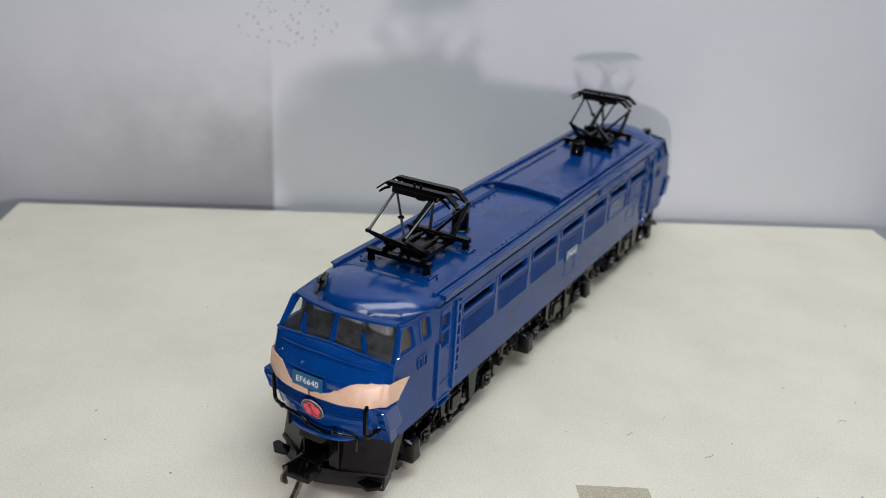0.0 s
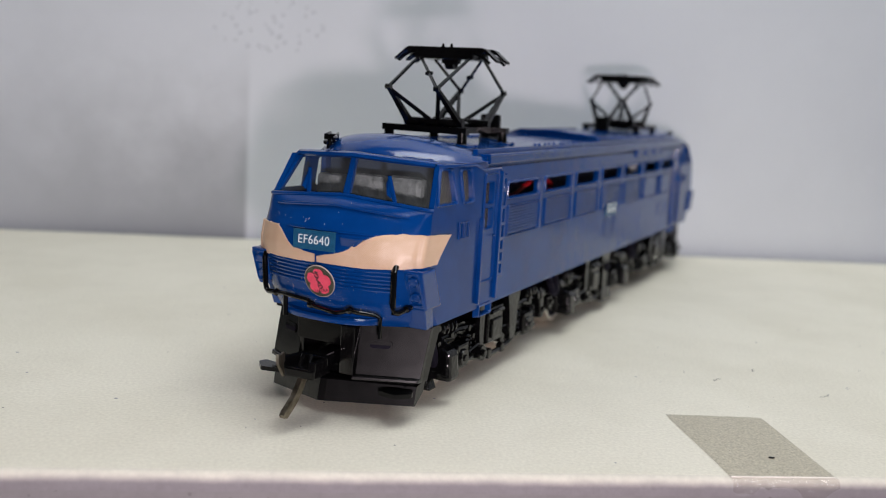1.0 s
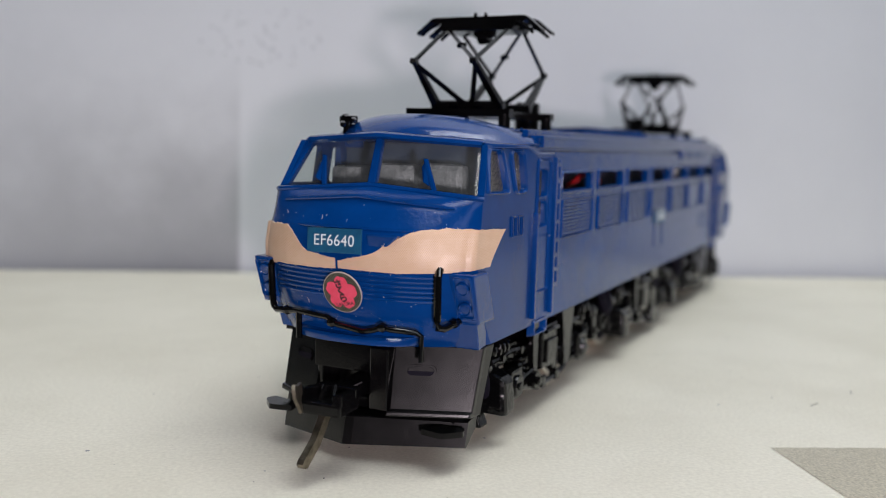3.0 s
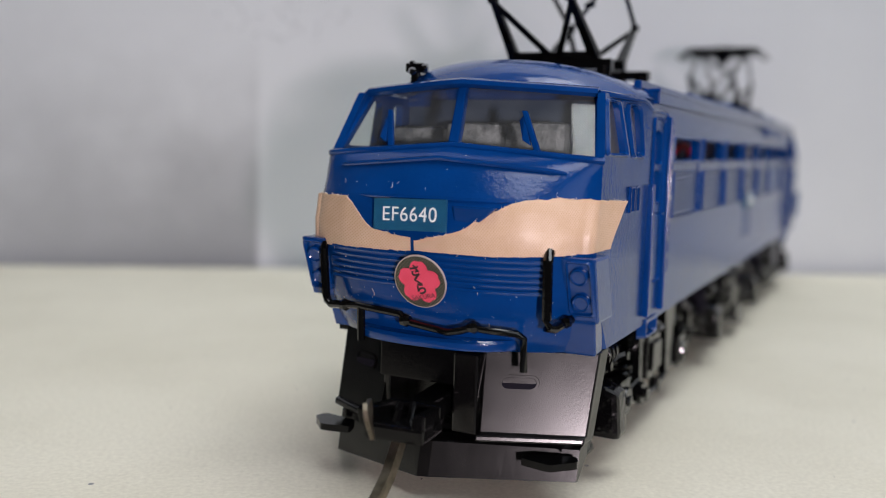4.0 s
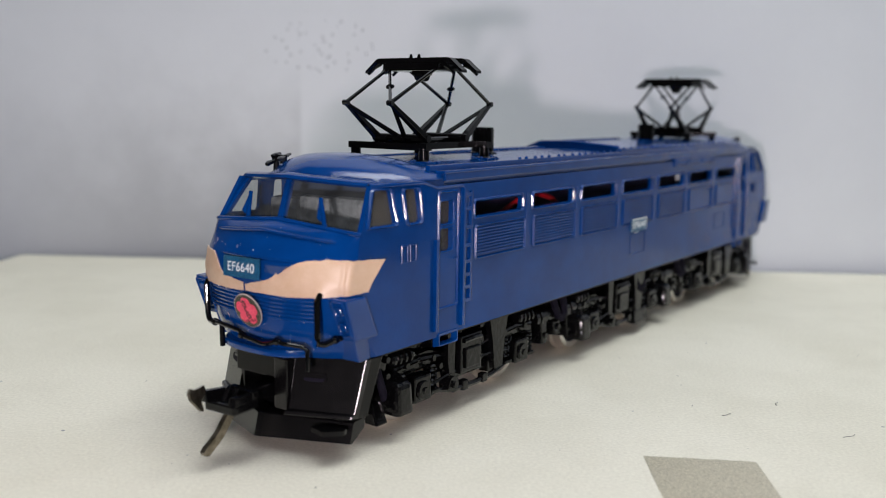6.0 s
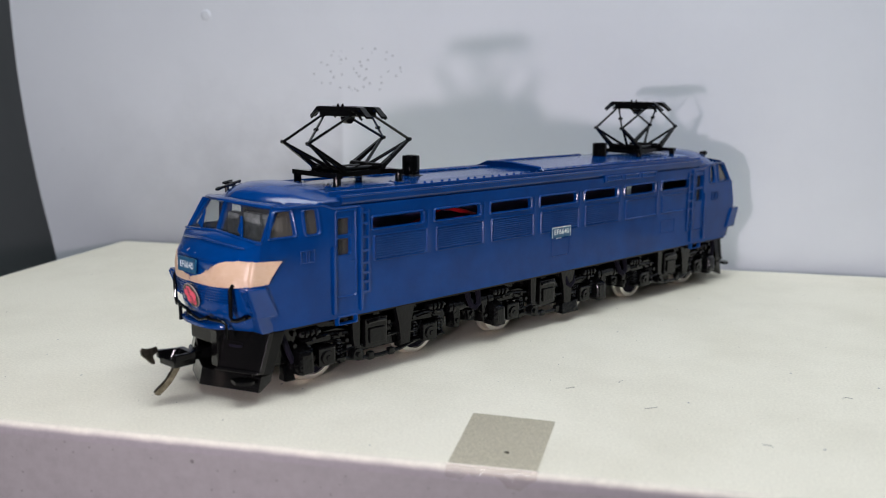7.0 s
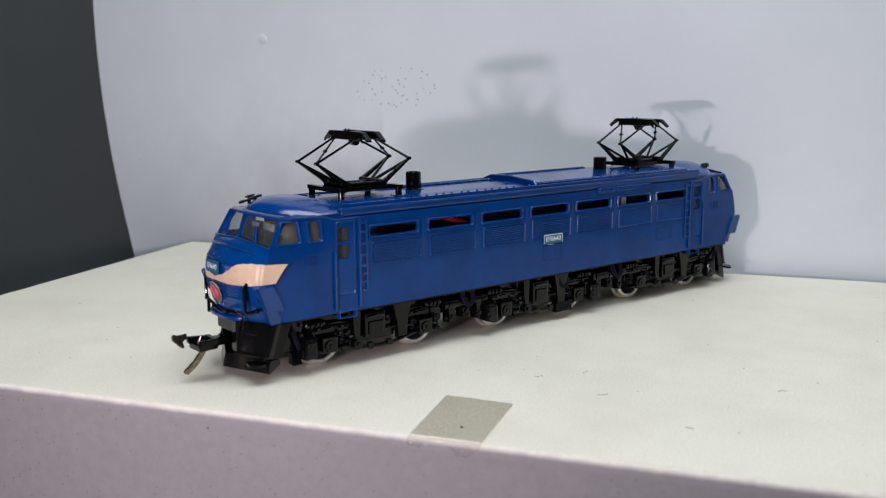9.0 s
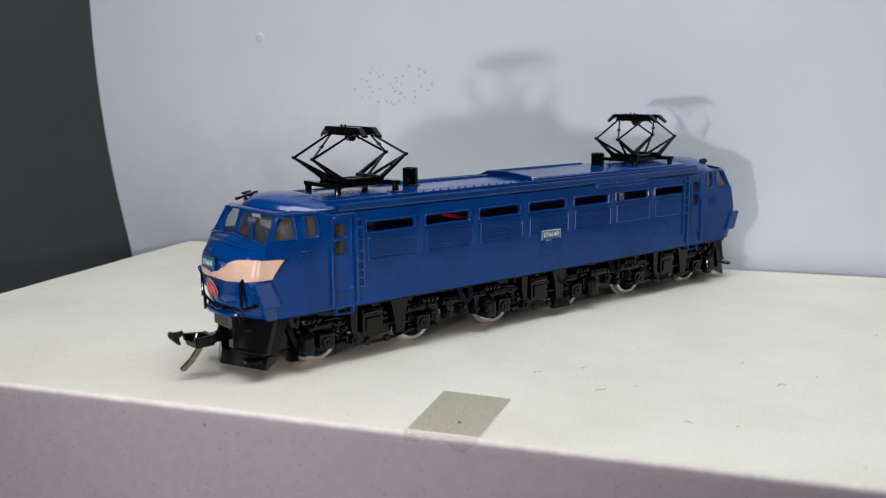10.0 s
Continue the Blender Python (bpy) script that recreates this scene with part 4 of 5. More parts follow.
def tape_strip(name, top, low, label, slant=0.0):
    bm = bmesh.new()
    s0, s1 = top[0][0], top[-1][0]
    n = 150
    front, back, edge = [], [], []
    for i in range(n + 1):
        s = s0 + (s1 - s0) * i / n
        hi = interp(top, s) + 0.16 * noise.noise((s * 0.9, 3, s0)) + 0.07 * noise.noise((s * 3.1, 7, s0))
        lo = interp(low, s) + 0.10 * noise.noise((s * 1.3, 5, s0)) + 0.04 * noise.noise((s * 4.0, 9, s0))
        col = [lo + (hi - lo) * k / 8 for k in range(9)]

        def at(z, off, s=s):
            lift = 0.55 * math.exp(-((s - 13.6) / 1.5) ** 2 - ((z - 28.6) / 1.3) ** 2)   # the bulge over the hand rail's end
            return skin(s + slant * (z - 31) * max(0, (abs(s) - 14) / 8), z, off + lift)

        front.append([at(z, 0.17 + 0.10 * noise.noise((s * 0.35, z * 0.4, 2))) for z in col])
        back.append([at(z, 0.02) for z in col])
        edge.append((front[-1][-1], front[-1][0]))
    loft(bm, [f + b[::-1] for f, b in zip(front, back)])
    strip = part(name, bm, BEIGE, loco, label, smooth=True)
    # torn fibres along the upper edge and a few along the lower one
    r = random.Random(name + str(s0))
    bm = bmesh.new()
    for up in (0, 1):
        for _ in range(46 if not up else 10):
            p = Vector(edge[r.randrange(len(edge))][up])
            d = Vector((r.uniform(-0.8, 0.8), -0.35, (-1 if up else 1) * r.uniform(0.4, 1.0))).normalized()
            k = r.uniform(0.08, 0.3) * (1.8 if r.random() < 0.12 else 1.0)
            q = p + d * k + Vector((r.uniform(-0.15, 0.15), 0, 0))
            tube(bm, [p - d * 0.05, (p + q) / 2 + Vector((0.05, -0.04, 0)), q], [0.03, 0.022, 0.012], 4)
    part("paper_fibre", bm, FIBRE, strip, "pale torn paper fibres")
    return strip


tape_strip("paper_whisker", [(-20.5, 33.6), (-11.2, 33.7), (-10.2, 33.3), (-9.0, 32.2), (-7.6, 30.9), (-6.2, 30.3), (-1.55, 29.6)], [(-20.5, 28.2), (-16, 27.7), (-10, 28.0), (-1.55, 28.2)], "torn beige paper tape on the nose")
tape_strip("paper_whisker", [(-1.05, 29.4), (2.5, 30.2), (4.6, 30.9), (6.6, 32.3), (8.6, 33.4), (10.5, 34.2), (14, 34.6), (18, 34.4), (22.0, 34.2)], [(-1.05, 28.3), (8, 28.2), (14, 28.5), (18, 28.9), (22.0, 29.1)], "torn beige paper tape on the nose", 0.5)

# front hand rails and the brake pipe
for pts, r, nm in (
    ([(-14.4, -1.8, 28.0), (-14.6, -3.0, 27.9), (-14.5, -3.5, 27.2), (-13.9, -3.8, 22.0), (-13.7, -3.8, 21.2), (-13.0, -4.0, 20.8), (-10.35, -5.2, 21.16)], 0.5, "hand_rail"),
    ([(13.8, -2.2, 29.0), (14.0, -4.2, 28.9), (14.05, -4.9, 28.2), (14.2, -5.0, 22.0), (14.3, -4.9, 21.1), (14.7, -4.0, 20.9), (15.4, -0.6, 21.5)], 0.55, "hand_rail"),
    ([(-10.35, -5.2, 21.16), (-8.19, -5.9, 21.41), (-2.1, -6.9, 21.16), (-1.39, -7.0, 20.54), (-0.47, -7.0, 20.34), (3.81, -7.1, 19.83), (5.24, -7.0, 20.14), (6.67, -6.8, 20.65), (7.85, -6.5, 20.42), (11.03, -5.2, 20.16), (11.67, -4.9, 19.7), (11.67, -4.5, 16.01)], 0.42, "brake_pipe"),
    ([(-7.78, -5.9, 21.3), (-7.68, -5.9, 17.42)], 0.48, "pipe_stub"),
):
    bm = bmesh.new()
    tube(bm, pts, r, 10)
    both_ends(part(nm, bm, GLOSS, loco, smooth=True))
for p in ((-1.39, -7.0, 20.54), (6.67, -6.8, 20.65), (-10.35, -5.2, 21.16), (15.3, -2.0, 21.4)):
    bm = bmesh.new()
    tube(bm, [(p[0] - 0.6, p[1], p[2] - 0.1), (p[0], p[1], p[2]), (p[0] + 0.6, p[1], p[2] + 0.1)], [0.5, 0.75, 0.5], 8)
    both_ends(part("pipe_joint", bm, GLOSS, loco, smooth=True))

# ---- side details (built on the +x side, then turned to the other) ----
for i in range(7):
    y = 34.1 + 21.67 * i
    bm = bmesh.new()
    ring(bm, rect(y - 0.75, y + 18.05, 38.1, 42.2, 0.9), rect(y, y + 17.3, 38.8, 41.5, 0.6), on_side(1, HW - 0.02), 0.5)
    both_ends(part("slot_frame", bm, GLOSSBLUE, loco))
    bm = bmesh.new()
    ring(bm, rect(y + 0.2, y + 18.9, 30.3, 37.2, 0.6), rect(y + 0.8, y + 18.3, 30.9, 36.6, 0.4), on_side(1, HW - 0.02), 0.42)
    panel = part("louvre_panel", bm, GLOSSBLUE, loco)
    if i < 5:
        for k in range(9):
            z = 31.35 + k * 0.6
            bm = bmesh.new()
            hexa(bm, [(HW - 0.02, y + 1.0, z), (HW + 0.36, y + 1.0, z), (HW + 0.36, y + 18.1, z), (HW - 0.02, y + 18.1, z), (HW - 0.02, y + 1.0, z + 0.36), (HW + 0.04, y + 1.0, z + 0.36), (HW + 0.04, y + 18.1, z + 0.36), (HW - 0.02, y + 18.1, z + 0.36)])
            part("louvre_slat", bm, BLUE, panel)
    both_ends(panel)
    if i < 6:
        bm = bmesh.new()
        box(bm, HW - 0.05, HW + 0.16, y + 18.95, y + 20.2, 30.4, 42.0, 0.06)
        both_ends(part("side_post", bm, GLOSSBLUE, loco))

def side_ends(ob):
    again(ob, TURNED)
    again(ob, MIRROR)
    return ob


# doors with handle bars, ladder and step
for yy in (0,):
    bm = bmesh.new()
    ring(bm, rect(22.3, 28.9, 22.4, 44.3, 0.7), rect(22.75, 28.4, 22.9, 43.8, 0.5), on_side(1, HW - 0.02), 0.35)
    door = part("cab_door", bm, GLOSSBLUE, loco)
    for z0, z1 in ((38.2, 42.3), (33.2, 37.3)):
        bm = bmesh.new()
        ring(bm, rect(22.85, 27.4, z0 - 0.3, z1 + 0.3, 0.6), rect(23.1, 27.1, z0, z1, 0.5), on_side(1, HW - 0.02), 0.18)
        part("window_frame", bm, BLUE, door)
    bm = bmesh.new()
    tube(bm, [(HW, 27.9, 31.6), (HW + 0.5, 27.9, 31.6), (HW + 0.5, 26.9, 31.6)], 0.16, 6)
    part("door_handle", bm, BLUE, door)
    side_ends(door)
    for y, z0, z1, nm in ((21.7, 18.6, 35.6, "grab_bar"), (30.1, 18.4, 44.4, "grab_bar")):
        bm = bmesh.new()
        box(bm, HW - 0.1, HW + 0.75, y - 0.42, y + 0.42, z0, z1, 0.15)
        side_ends(part(nm, bm, GLOSSBLUE, loco))
    bm = bmesh.new()
    box(bm, HW - 0.1, HW + 0.5, 32.3, 33.0, 22.5, 43.8, 0.12)
    ladder = part("ladder", bm, GLOSSBLUE, loco)
    for z in (23.0, 25.6, 28.0, 30.5, 33.6, 37.0, 40.5, 43.2):
        bm = bmesh.new()
        box(bm, HW - 0.1, HW + 0.5, 30.3, 32.6, z - 0.38, z + 0.38, 0.12)
        part("rung", bm, GLOSSBLUE, ladder)
    side_ends(ladder)
    bm = bmesh.new()
    ring(bm, rect(22.6, 29.2, 15.3, 18.2, 0.4), rect(23.4, 28.4, 16.0, 17.3, 0.4), on_side(1, HW - 0.9), 1.2)
    side_ends(part("door_step", bm, GLOSSBLUE, loco))
    for a, b in ((11.95, 13.85), (14.3, 16.2)):
        bm = bmesh.new()
        ring(bm, rect(a, b, 32.4, 35.6), rect(a + 0.26, b - 0.26, 32.68, 35.32), on_side(1, HW - 0.02), 0.32)
        side_ends(part("vent_cover", bm, GLOSSBLUE, loco))

# hatches low on the side, vents under the eave
for y0, y1, z0, z1 in ((104.7, 113.5, 22.6, 28.2), (164.3, 173.1, 23.4, 28.2)):
    bm = bmesh.new()
    ring(bm, rect(y0, y1, z0, z1, 0.5), rect(y0 + 0.25, y1 - 0.25, z0 + 0.25, z1 - 0.25, 0.4), on_side(1, HW - 0.02), 0.16)
    both_ends(part("service_hatch", bm, BLUE, loco))
bm = bmesh.new()
box(bm, HW - 0.4, HW + 0.45, 130.5, 160.6, 43.7, 46.0, 0.15)
vent_box = part("vent_box", bm, BLUE, loco)
for k in range(3):
    bm = bmesh.new()
    ring(bm, rect(131.6 + 9.7 * k, 140.0 + 9.7 * k, 44.0, 45.8, 0.3), rect(132.2 + 9.7 * k, 139.4 + 9.7 * k, 44.4, 45.4, 0.3), on_side(1, HW + 0.44), 0.2)
    part("vent_frame", bm, GLOSSBLUE, vent_box)
again(vent_box, TURNED)

# side plate with white outline and lettering
bm = bmesh.new()
box(bm, HW - 0.02, HW + 0.5, 104.6, 113.5, 28.5, 31.7)
side_plate = part("side_plate", bm, PLATE, loco, "small blue side plate with white lettering")
for a in (rect(104.6, 113.5, 31.45, 31.7), rect(104.6, 104.8, 28.5, 31.45), rect(113.3, 113.5, 28.5, 31.45)):
    bm = bmesh.new()
    plate(bm, a, [], on_side(1, HW + 0.5), 0.02)
    part("plate_edge", bm, WHITE, side_plate)
lettering("plate_lettering", "EF6640", 2.35, pose((HW + 0.54) * MM, 109.05 * MM, 30.1 * MM, 90, 0, 90), WHITE, side_plate, 0.02, 1.05, 0.03)
for a, b in ((107.0, 107.7), (108.0, 108.5), (108.9, 109.4)):
    bm = bmesh.new()
    plate(bm, rect(a, b, 28.0, 28.25), [], on_side(1, HW + 0.12), 0.02)
    part("maker_bar", bm, WHITE, side_plate)

# the clear panes cast no shadow, so that light falls into the cab
for ob in loco.children:
    if ob.data and ob.data.materials and ob.data.materials[0] in (PANE, FILM):
        ob.visible_shadow = False

# the shell sits a little to one side of the frame
SHELL = (BLUE, GLOSSBLUE, BEIGE, PLATE, PANE, FILM, SEAT, SEAT2)
for ob in loco.children:
    if ob.data and ob.data.materials and ob.data.materials[0] in SHELL:
        ob.location.x += 0.3 * MM

# lint on the nose, and pale dots for dust and painted glints
rng = random.Random(12)
for x, z, ln in ((-9.2, 36.2, 0.9), (-4.4, 35.4, 0.9), (-5.0, 34.9, 0.6), (-12.4, 35.2, 0.5), (6.2, 24.0, 1.0), (-6.8, 22.6, 0.8), (-3.0, 23.4, 0.5), (9.6, 36.0, 0.5), (7.2, 19.6, 1.2), (-11.0, 26.2, 0.6)):
    bm = bmesh.new()
    a = rng.uniform(-0.5, 0.5)
    tube(bm, [(x + 0.3 + a * ln * t + 0.12 * math.sin(5 * t), nose_y(x, z + ln * t) - 0.06, z + ln * t) for t in (0, 0.3, 0.6, 1.0)], 0.022, 5)
    part("lint_fibre", bm, FIBRE, loco, "fine pale lint fibre")
bm = bmesh.new()
for _ in range(120):
    x, z = rng.uniform(-14, 14), rng.choice((rng.uniform(18.6, 27.8), rng.uniform(18.6, 27.8), rng.uniform(18.6, 27.8), rng.uniform(34.6, 37.6)))
    r0 = rng.uniform(0.015, 0.05)
    y = nose_y(x, z)
    loft(bm, [ring_at((x + 0.3, y + dy, z), (0, 1, 0), r0 * q, 6) for dy, q in ((0.05, 1.0), (-0.02, 0.9), (-0.06, 0.4))])
tagged(part("paint_crumbs", bm, WHITE, loco, "tiny pale dust grains and pale dots in place of glints"), kind="stuff")

# ---- skirt, plough and coupler ----
for sx in (1, -1):
    k = 0.55                                   # the skirt sits a little off centre
    bm = bmesh.new()
    g = 1.5 if sx > 0 else 1.45                # the -x side is set in a little further
    x0t, x1t, x0b, x1b = sx * 6.1 + k * (sx < 0), sx * 16.4 + g, sx * 6.6 + k * (sx < 0), sx * 16.0 + g
    sweep = 4.9                                # the outer edge stands this far behind the inner one
    rake = sweep / abs(x1t - x0t)

    def front(x, z):
        return -2.0 - (17.4 - z) * 0.272 + rake * (abs(x) - abs(x0t))

    hexa(bm, [(x0b, front(x0b, 8.2), 8.2), (x1b, front(x1b, 8.2), 8.2), (x1b, front(x1b, 8.2) + 1.2, 8.2), (x0b, front(x0b, 8.2) + 1.2, 8.2), (x0t, -2.0, 17.4), (x1t, front(x1t, 17.4), 17.4), (x1t, front(x1t, 17.4) + 1.2, 17.4), (x0t, -0.8, 17.4)], 0.2)
    sk = part("skirt_plate", bm, GUNMETAL, loco, "glossy black skirt plate with fine scratches")
    bm = bmesh.new()
    hexa(bm, [(sx * 15.7 + g, sweep - 4.3, 7.4), (sx * 14.7 + g, sweep - 4.3, 7.4), (sx * 14.7 + g, sweep - 1.0, 7.2), (sx * 15.7 + g, sweep - 1.0, 7.2), (sx * 16.1 + g, sweep - 1.8, 17.4), (sx * 15.1 + g, sweep - 1.8, 17.4), (sx * 15.1 + g, 7.4, 17.2), (sx * 16.1 + g, 7.4, 17.2)], 0.2)
    part("skirt_side", bm, BLACK, sk)
    bm = bmesh.new()
    hexa(bm, [(x0b, -5.5, 7.7), (x1b, sweep - 5.5, 7.7), (x1b, sweep - 3.6, 7.7), (x0b, -3.4, 7.7), (x0b, -5.3, 8.45), (x1b, sweep - 5.3, 8.45), (x1b, sweep - 3.6, 8.6), (x0b, -3.4, 8.6)], 0.22)
    part("skirt_foot", bm, GUNMETAL, sk)
    # no hole is cut: a raised dark plate gives the slot's shade
    for lp, mat, nm, up in ((rect(8.1, 12.1, 13.0, 14.7, 0.8), GUNMETAL, "slot_rim", 0.14), (rect(8.35, 11.85, 13.25, 14.45, 0.6), DARK, "skirt_slot", 0.26)):
        bm = bmesh.new()
        plate(bm, [(sx * u, v) for u, v in lp], [], lambda u, v, w: (u, front(u, v) - 0.02 - w, v), up)
        part(nm, bm, mat, sk)
    again(sk, TURNED)
bm = bmesh.new()
box(bm, -6.2, 3.4, -4.1, 3.0, 13.2, 17.6, 0.25)
pocket = part("coupler_pocket", bm, BLACK, loco)
for b in ((3.2, 6.2, -4.2, 2.0, 8.0, 17.0), (-6.2, -5.2, -3.2, 2.0, 8.0, 17.0), (-5.2, 3.2, 1.0, 3.0, 8.0, 13.4)):
    bm = bmesh.new()
    box(bm, *b, 0.25)
    part("pocket_post", bm, GUNMETAL, pocket)
again(pocket, TURNED)
bm = bmesh.new()
rows = []
for i in range(25):
    x = -14.4 + 31.0 * i / 24
    yb = -5.9 + (0.36 * x if x > 0 else -0.42 * x)
    z0 = 2.7 + (0.03 * x if x > 0 else 0.07 * x)
    rows.append([(x, yb, z0), (x, yb + 0.5, z0 - 0.1), (x, yb + 3.6, 5.2), (x, yb + 3.9, 6.9), (x, yb + 3.6, 7.0), (x, yb + 1.15, 6.75), (x, yb + 0.95, 6.6)])
loft(bm, rows)
plough = part("snow_plough", bm, GUNMETAL, loco, "glossy black snow plough blade")
for sx in (1, -1):
    bm = bmesh.new()
    plate(bm, [(sx * u, v) for u, v in round_poly([(11.2, -4.2), (14.8, -4.9), (17.2, -2.4), (16.6, -0.8), (12.0, -1.6)], 0.5)], [], lambda u, v, w, o=(0.3 if sx > 0 else 1.1): (u + o, v, 5.6 + w), 0.8)
    part("plough_tab", bm, BLACK, plough)
bm = bmesh.new()
box(bm, -13.6, 14.8, 0.2, 4.0, 5.0, 8.4, 0.3)
part("plough_mount", bm, BLACK, plough)
again(plough, TURNED)

bm = bmesh.new()
hexa(bm, [(-0.7, -9.5, 10.2), (2.3, -9.5, 10.2), (2.0, 0, 10.2), (-1.2, 0, 10.2), (-0.7, -9.5, 12.6), (2.3, -9.5, 12.6), (2.0, 0, 12.8), (-1.2, 0, 12.8)], 0.3)
coupler = part("coupler", bm, BLACK, loco, "black coupler with a tarnished metal hook")
coupler.location = (0.6 * MM, 0, -0.4 * MM)
bm = bmesh.new()
hexa(bm, [(-2.4, -15.0, 9.8), (4.3, -14.6, 9.8), (4.0, -9.0, 9.9), (-1.8, -9.0, 9.9), (-2.4, -15.2, 11.6), (4.4, -14.8, 11.6), (4.0, -9.0, 11.9), (-1.8, -9.0, 11.9)], 0.4)
hexa(bm, [(-2.6, -15.6, 11.3), (-1.2, -15.6, 11.3), (-0.6, -9.2, 11.3), (-1.9, -9.2, 11.3), (-2.8, -15.9, 13.3), (-1.3, -15.9, 13.3), (-0.7, -9.5, 12.9), (-1.9, -9.5, 12.9)], 0.25)
hexa(bm, [(3.0, -14.9, 11.3), (4.5, -14.6, 11.3), (4.1, -9.2, 11.3), (2.9, -9.2, 11.3), (3.1, -14.6, 12.9), (4.4, -14.4, 12.9), (4.0, -9.5, 12.8), (3.0, -9.5, 12.8)], 0.25)
box(bm, -2.0, 4.2, -10.6, -9.0, 11.4, 13.0, 0.25)
tube(bm, [(0.4, -13.5, 11.2), (0.7, -12.6, 13.4), (0.9, -11.6, 13.0)], [0.5, 0.45, 0.3], 8)
tube(bm, [(1.8, -12.6, 11.2), (1.6, -11.6, 13.2), (1.2, -10.8, 12.6)], [0.5, 0.45, 0.3], 8)
part("coupler_head", bm, BLACK, coupler)
bm = bmesh.new()
hook = [(-21.1, 14.9), (-21.0, 13.8), (-20.2, 13.0), (-17.9, 10.9), (-17.2, 10.7), (-17.0, 11.2), (-17.4, 12.5), (-16.6, 12.9), (-15.6, 13.0), (-15.2, 13.7), (-15.6, 14.5), (-17.6, 14.6), (-19.4, 14.9), (-20.4, 15.4)]
plate(bm, hook, [], lambda u, v, w: (-0.9 + w, u, v + 0.1), 0.42)
hook_ob = part("coupler_hook", bm, TARNISH, coupler, "tarnished brass coupler hook")
hook_ob.matrix_basis = pose(0.4 * MM, -13 * MM, 0.2 * MM, 0, -8, 27) @ pose(0, 13 * MM, 0)
bm = bmesh.new()
tail = [(-12.2, 10.2), (-13.4, 8.4), (-14.9, 6.5), (-16.5, 5.2), (-17.5, 4.5)]
low = [(y + 1.05, z - 1.05) for y, z in tail]
low[-1] = (-16.9, 3.1)
plate(bm, tail + [(-18.0, 3.9), (-17.7, 3.3)] + low[::-1], [], lambda u, v, w: (-0.2 + w, u, v), 1.0)
part("coupler_tail", bm, TARNISH, coupler, "tarnished brass coupler tail")
# the far coupler, short and black
bm = bmesh.new()
box(bm, -2.0, 2.0, 2 * CY + 2, 2 * CY + 13, 10.0, 12.6, 0.4)
box(bm, -3.0, 3.0, 2 * CY + 10, 2 * CY + 15, 9.6, 12.8, 0.5)
part("coupler", bm, BLACK, loco)


# ---- bogies ----
def wheelset(y, bogie):
    for sx in (1, -1):
        bm = bmesh.new()
        loft(bm, [ring_at((sx * x, y, 7.55), (1, 0, 0), r, 40) for x, r in ((7.0, 6.9), (7.2, 7.5), (7.7, 7.5), (8.1, 6.95), (10.3, 6.8), (10.4, 6.6), (10.4, 5.7), (9.9, 5.6), (9.9, 0.4))])
        wheel = part("wheel", bm, STEEL, bogie, "bright metal wheel with dark spoked centre", smooth=True)
        bm = bmesh.new()
        cyl(bm, (sx * 9.7, y, 7.55), (sx * 10.0, y, 7.55), 5.5, n=32)
        for k in range(9):
            a = 2 * math.pi * k / 9
            d, e = Vector((0, math.cos(a), math.sin(a))), Vector((0, -math.sin(a), math.cos(a)))
            c = Vector((sx * 10.0, y, 7.55))
            hexa(bm, [c + d * 1 - e * 0.5, c + d * 5.4 - e * 0.4, c + d * 5.4 + e * 0.4, c + d * 1 + e * 0.5] + [p + Vector((sx * 0.3, 0, 0)) for p in (c + d * 1 - e * 0.5, c + d * 5.4 - e * 0.4, c + d * 5.4 + e * 0.4, c + d * 1 + e * 0.5)])
        cyl(bm, (sx * 9.9, y, 7.55), (sx * 10.8, y, 7.55), 1.5, n=16)
        part("wheel_centre", bm, DARK, wheel)
    bm = bmesh.new()
    cyl(bm, (-9, y, 7.55), (9, y, 7.55), 1.2, n=12)
    part("axle", bm, DARK, bogie)


def coil(bm, x, y, z0, z1, r, wire_r=0.3, turns=5):
    n = turns * 10
    tube(bm, [(x + r * math.cos(2 * math.pi * i / 10), y + r * math.sin(2 * math.pi * i / 10), z0 + (z1 - z0) * i / n) for i in range(n + 1)], wire_r, 5)


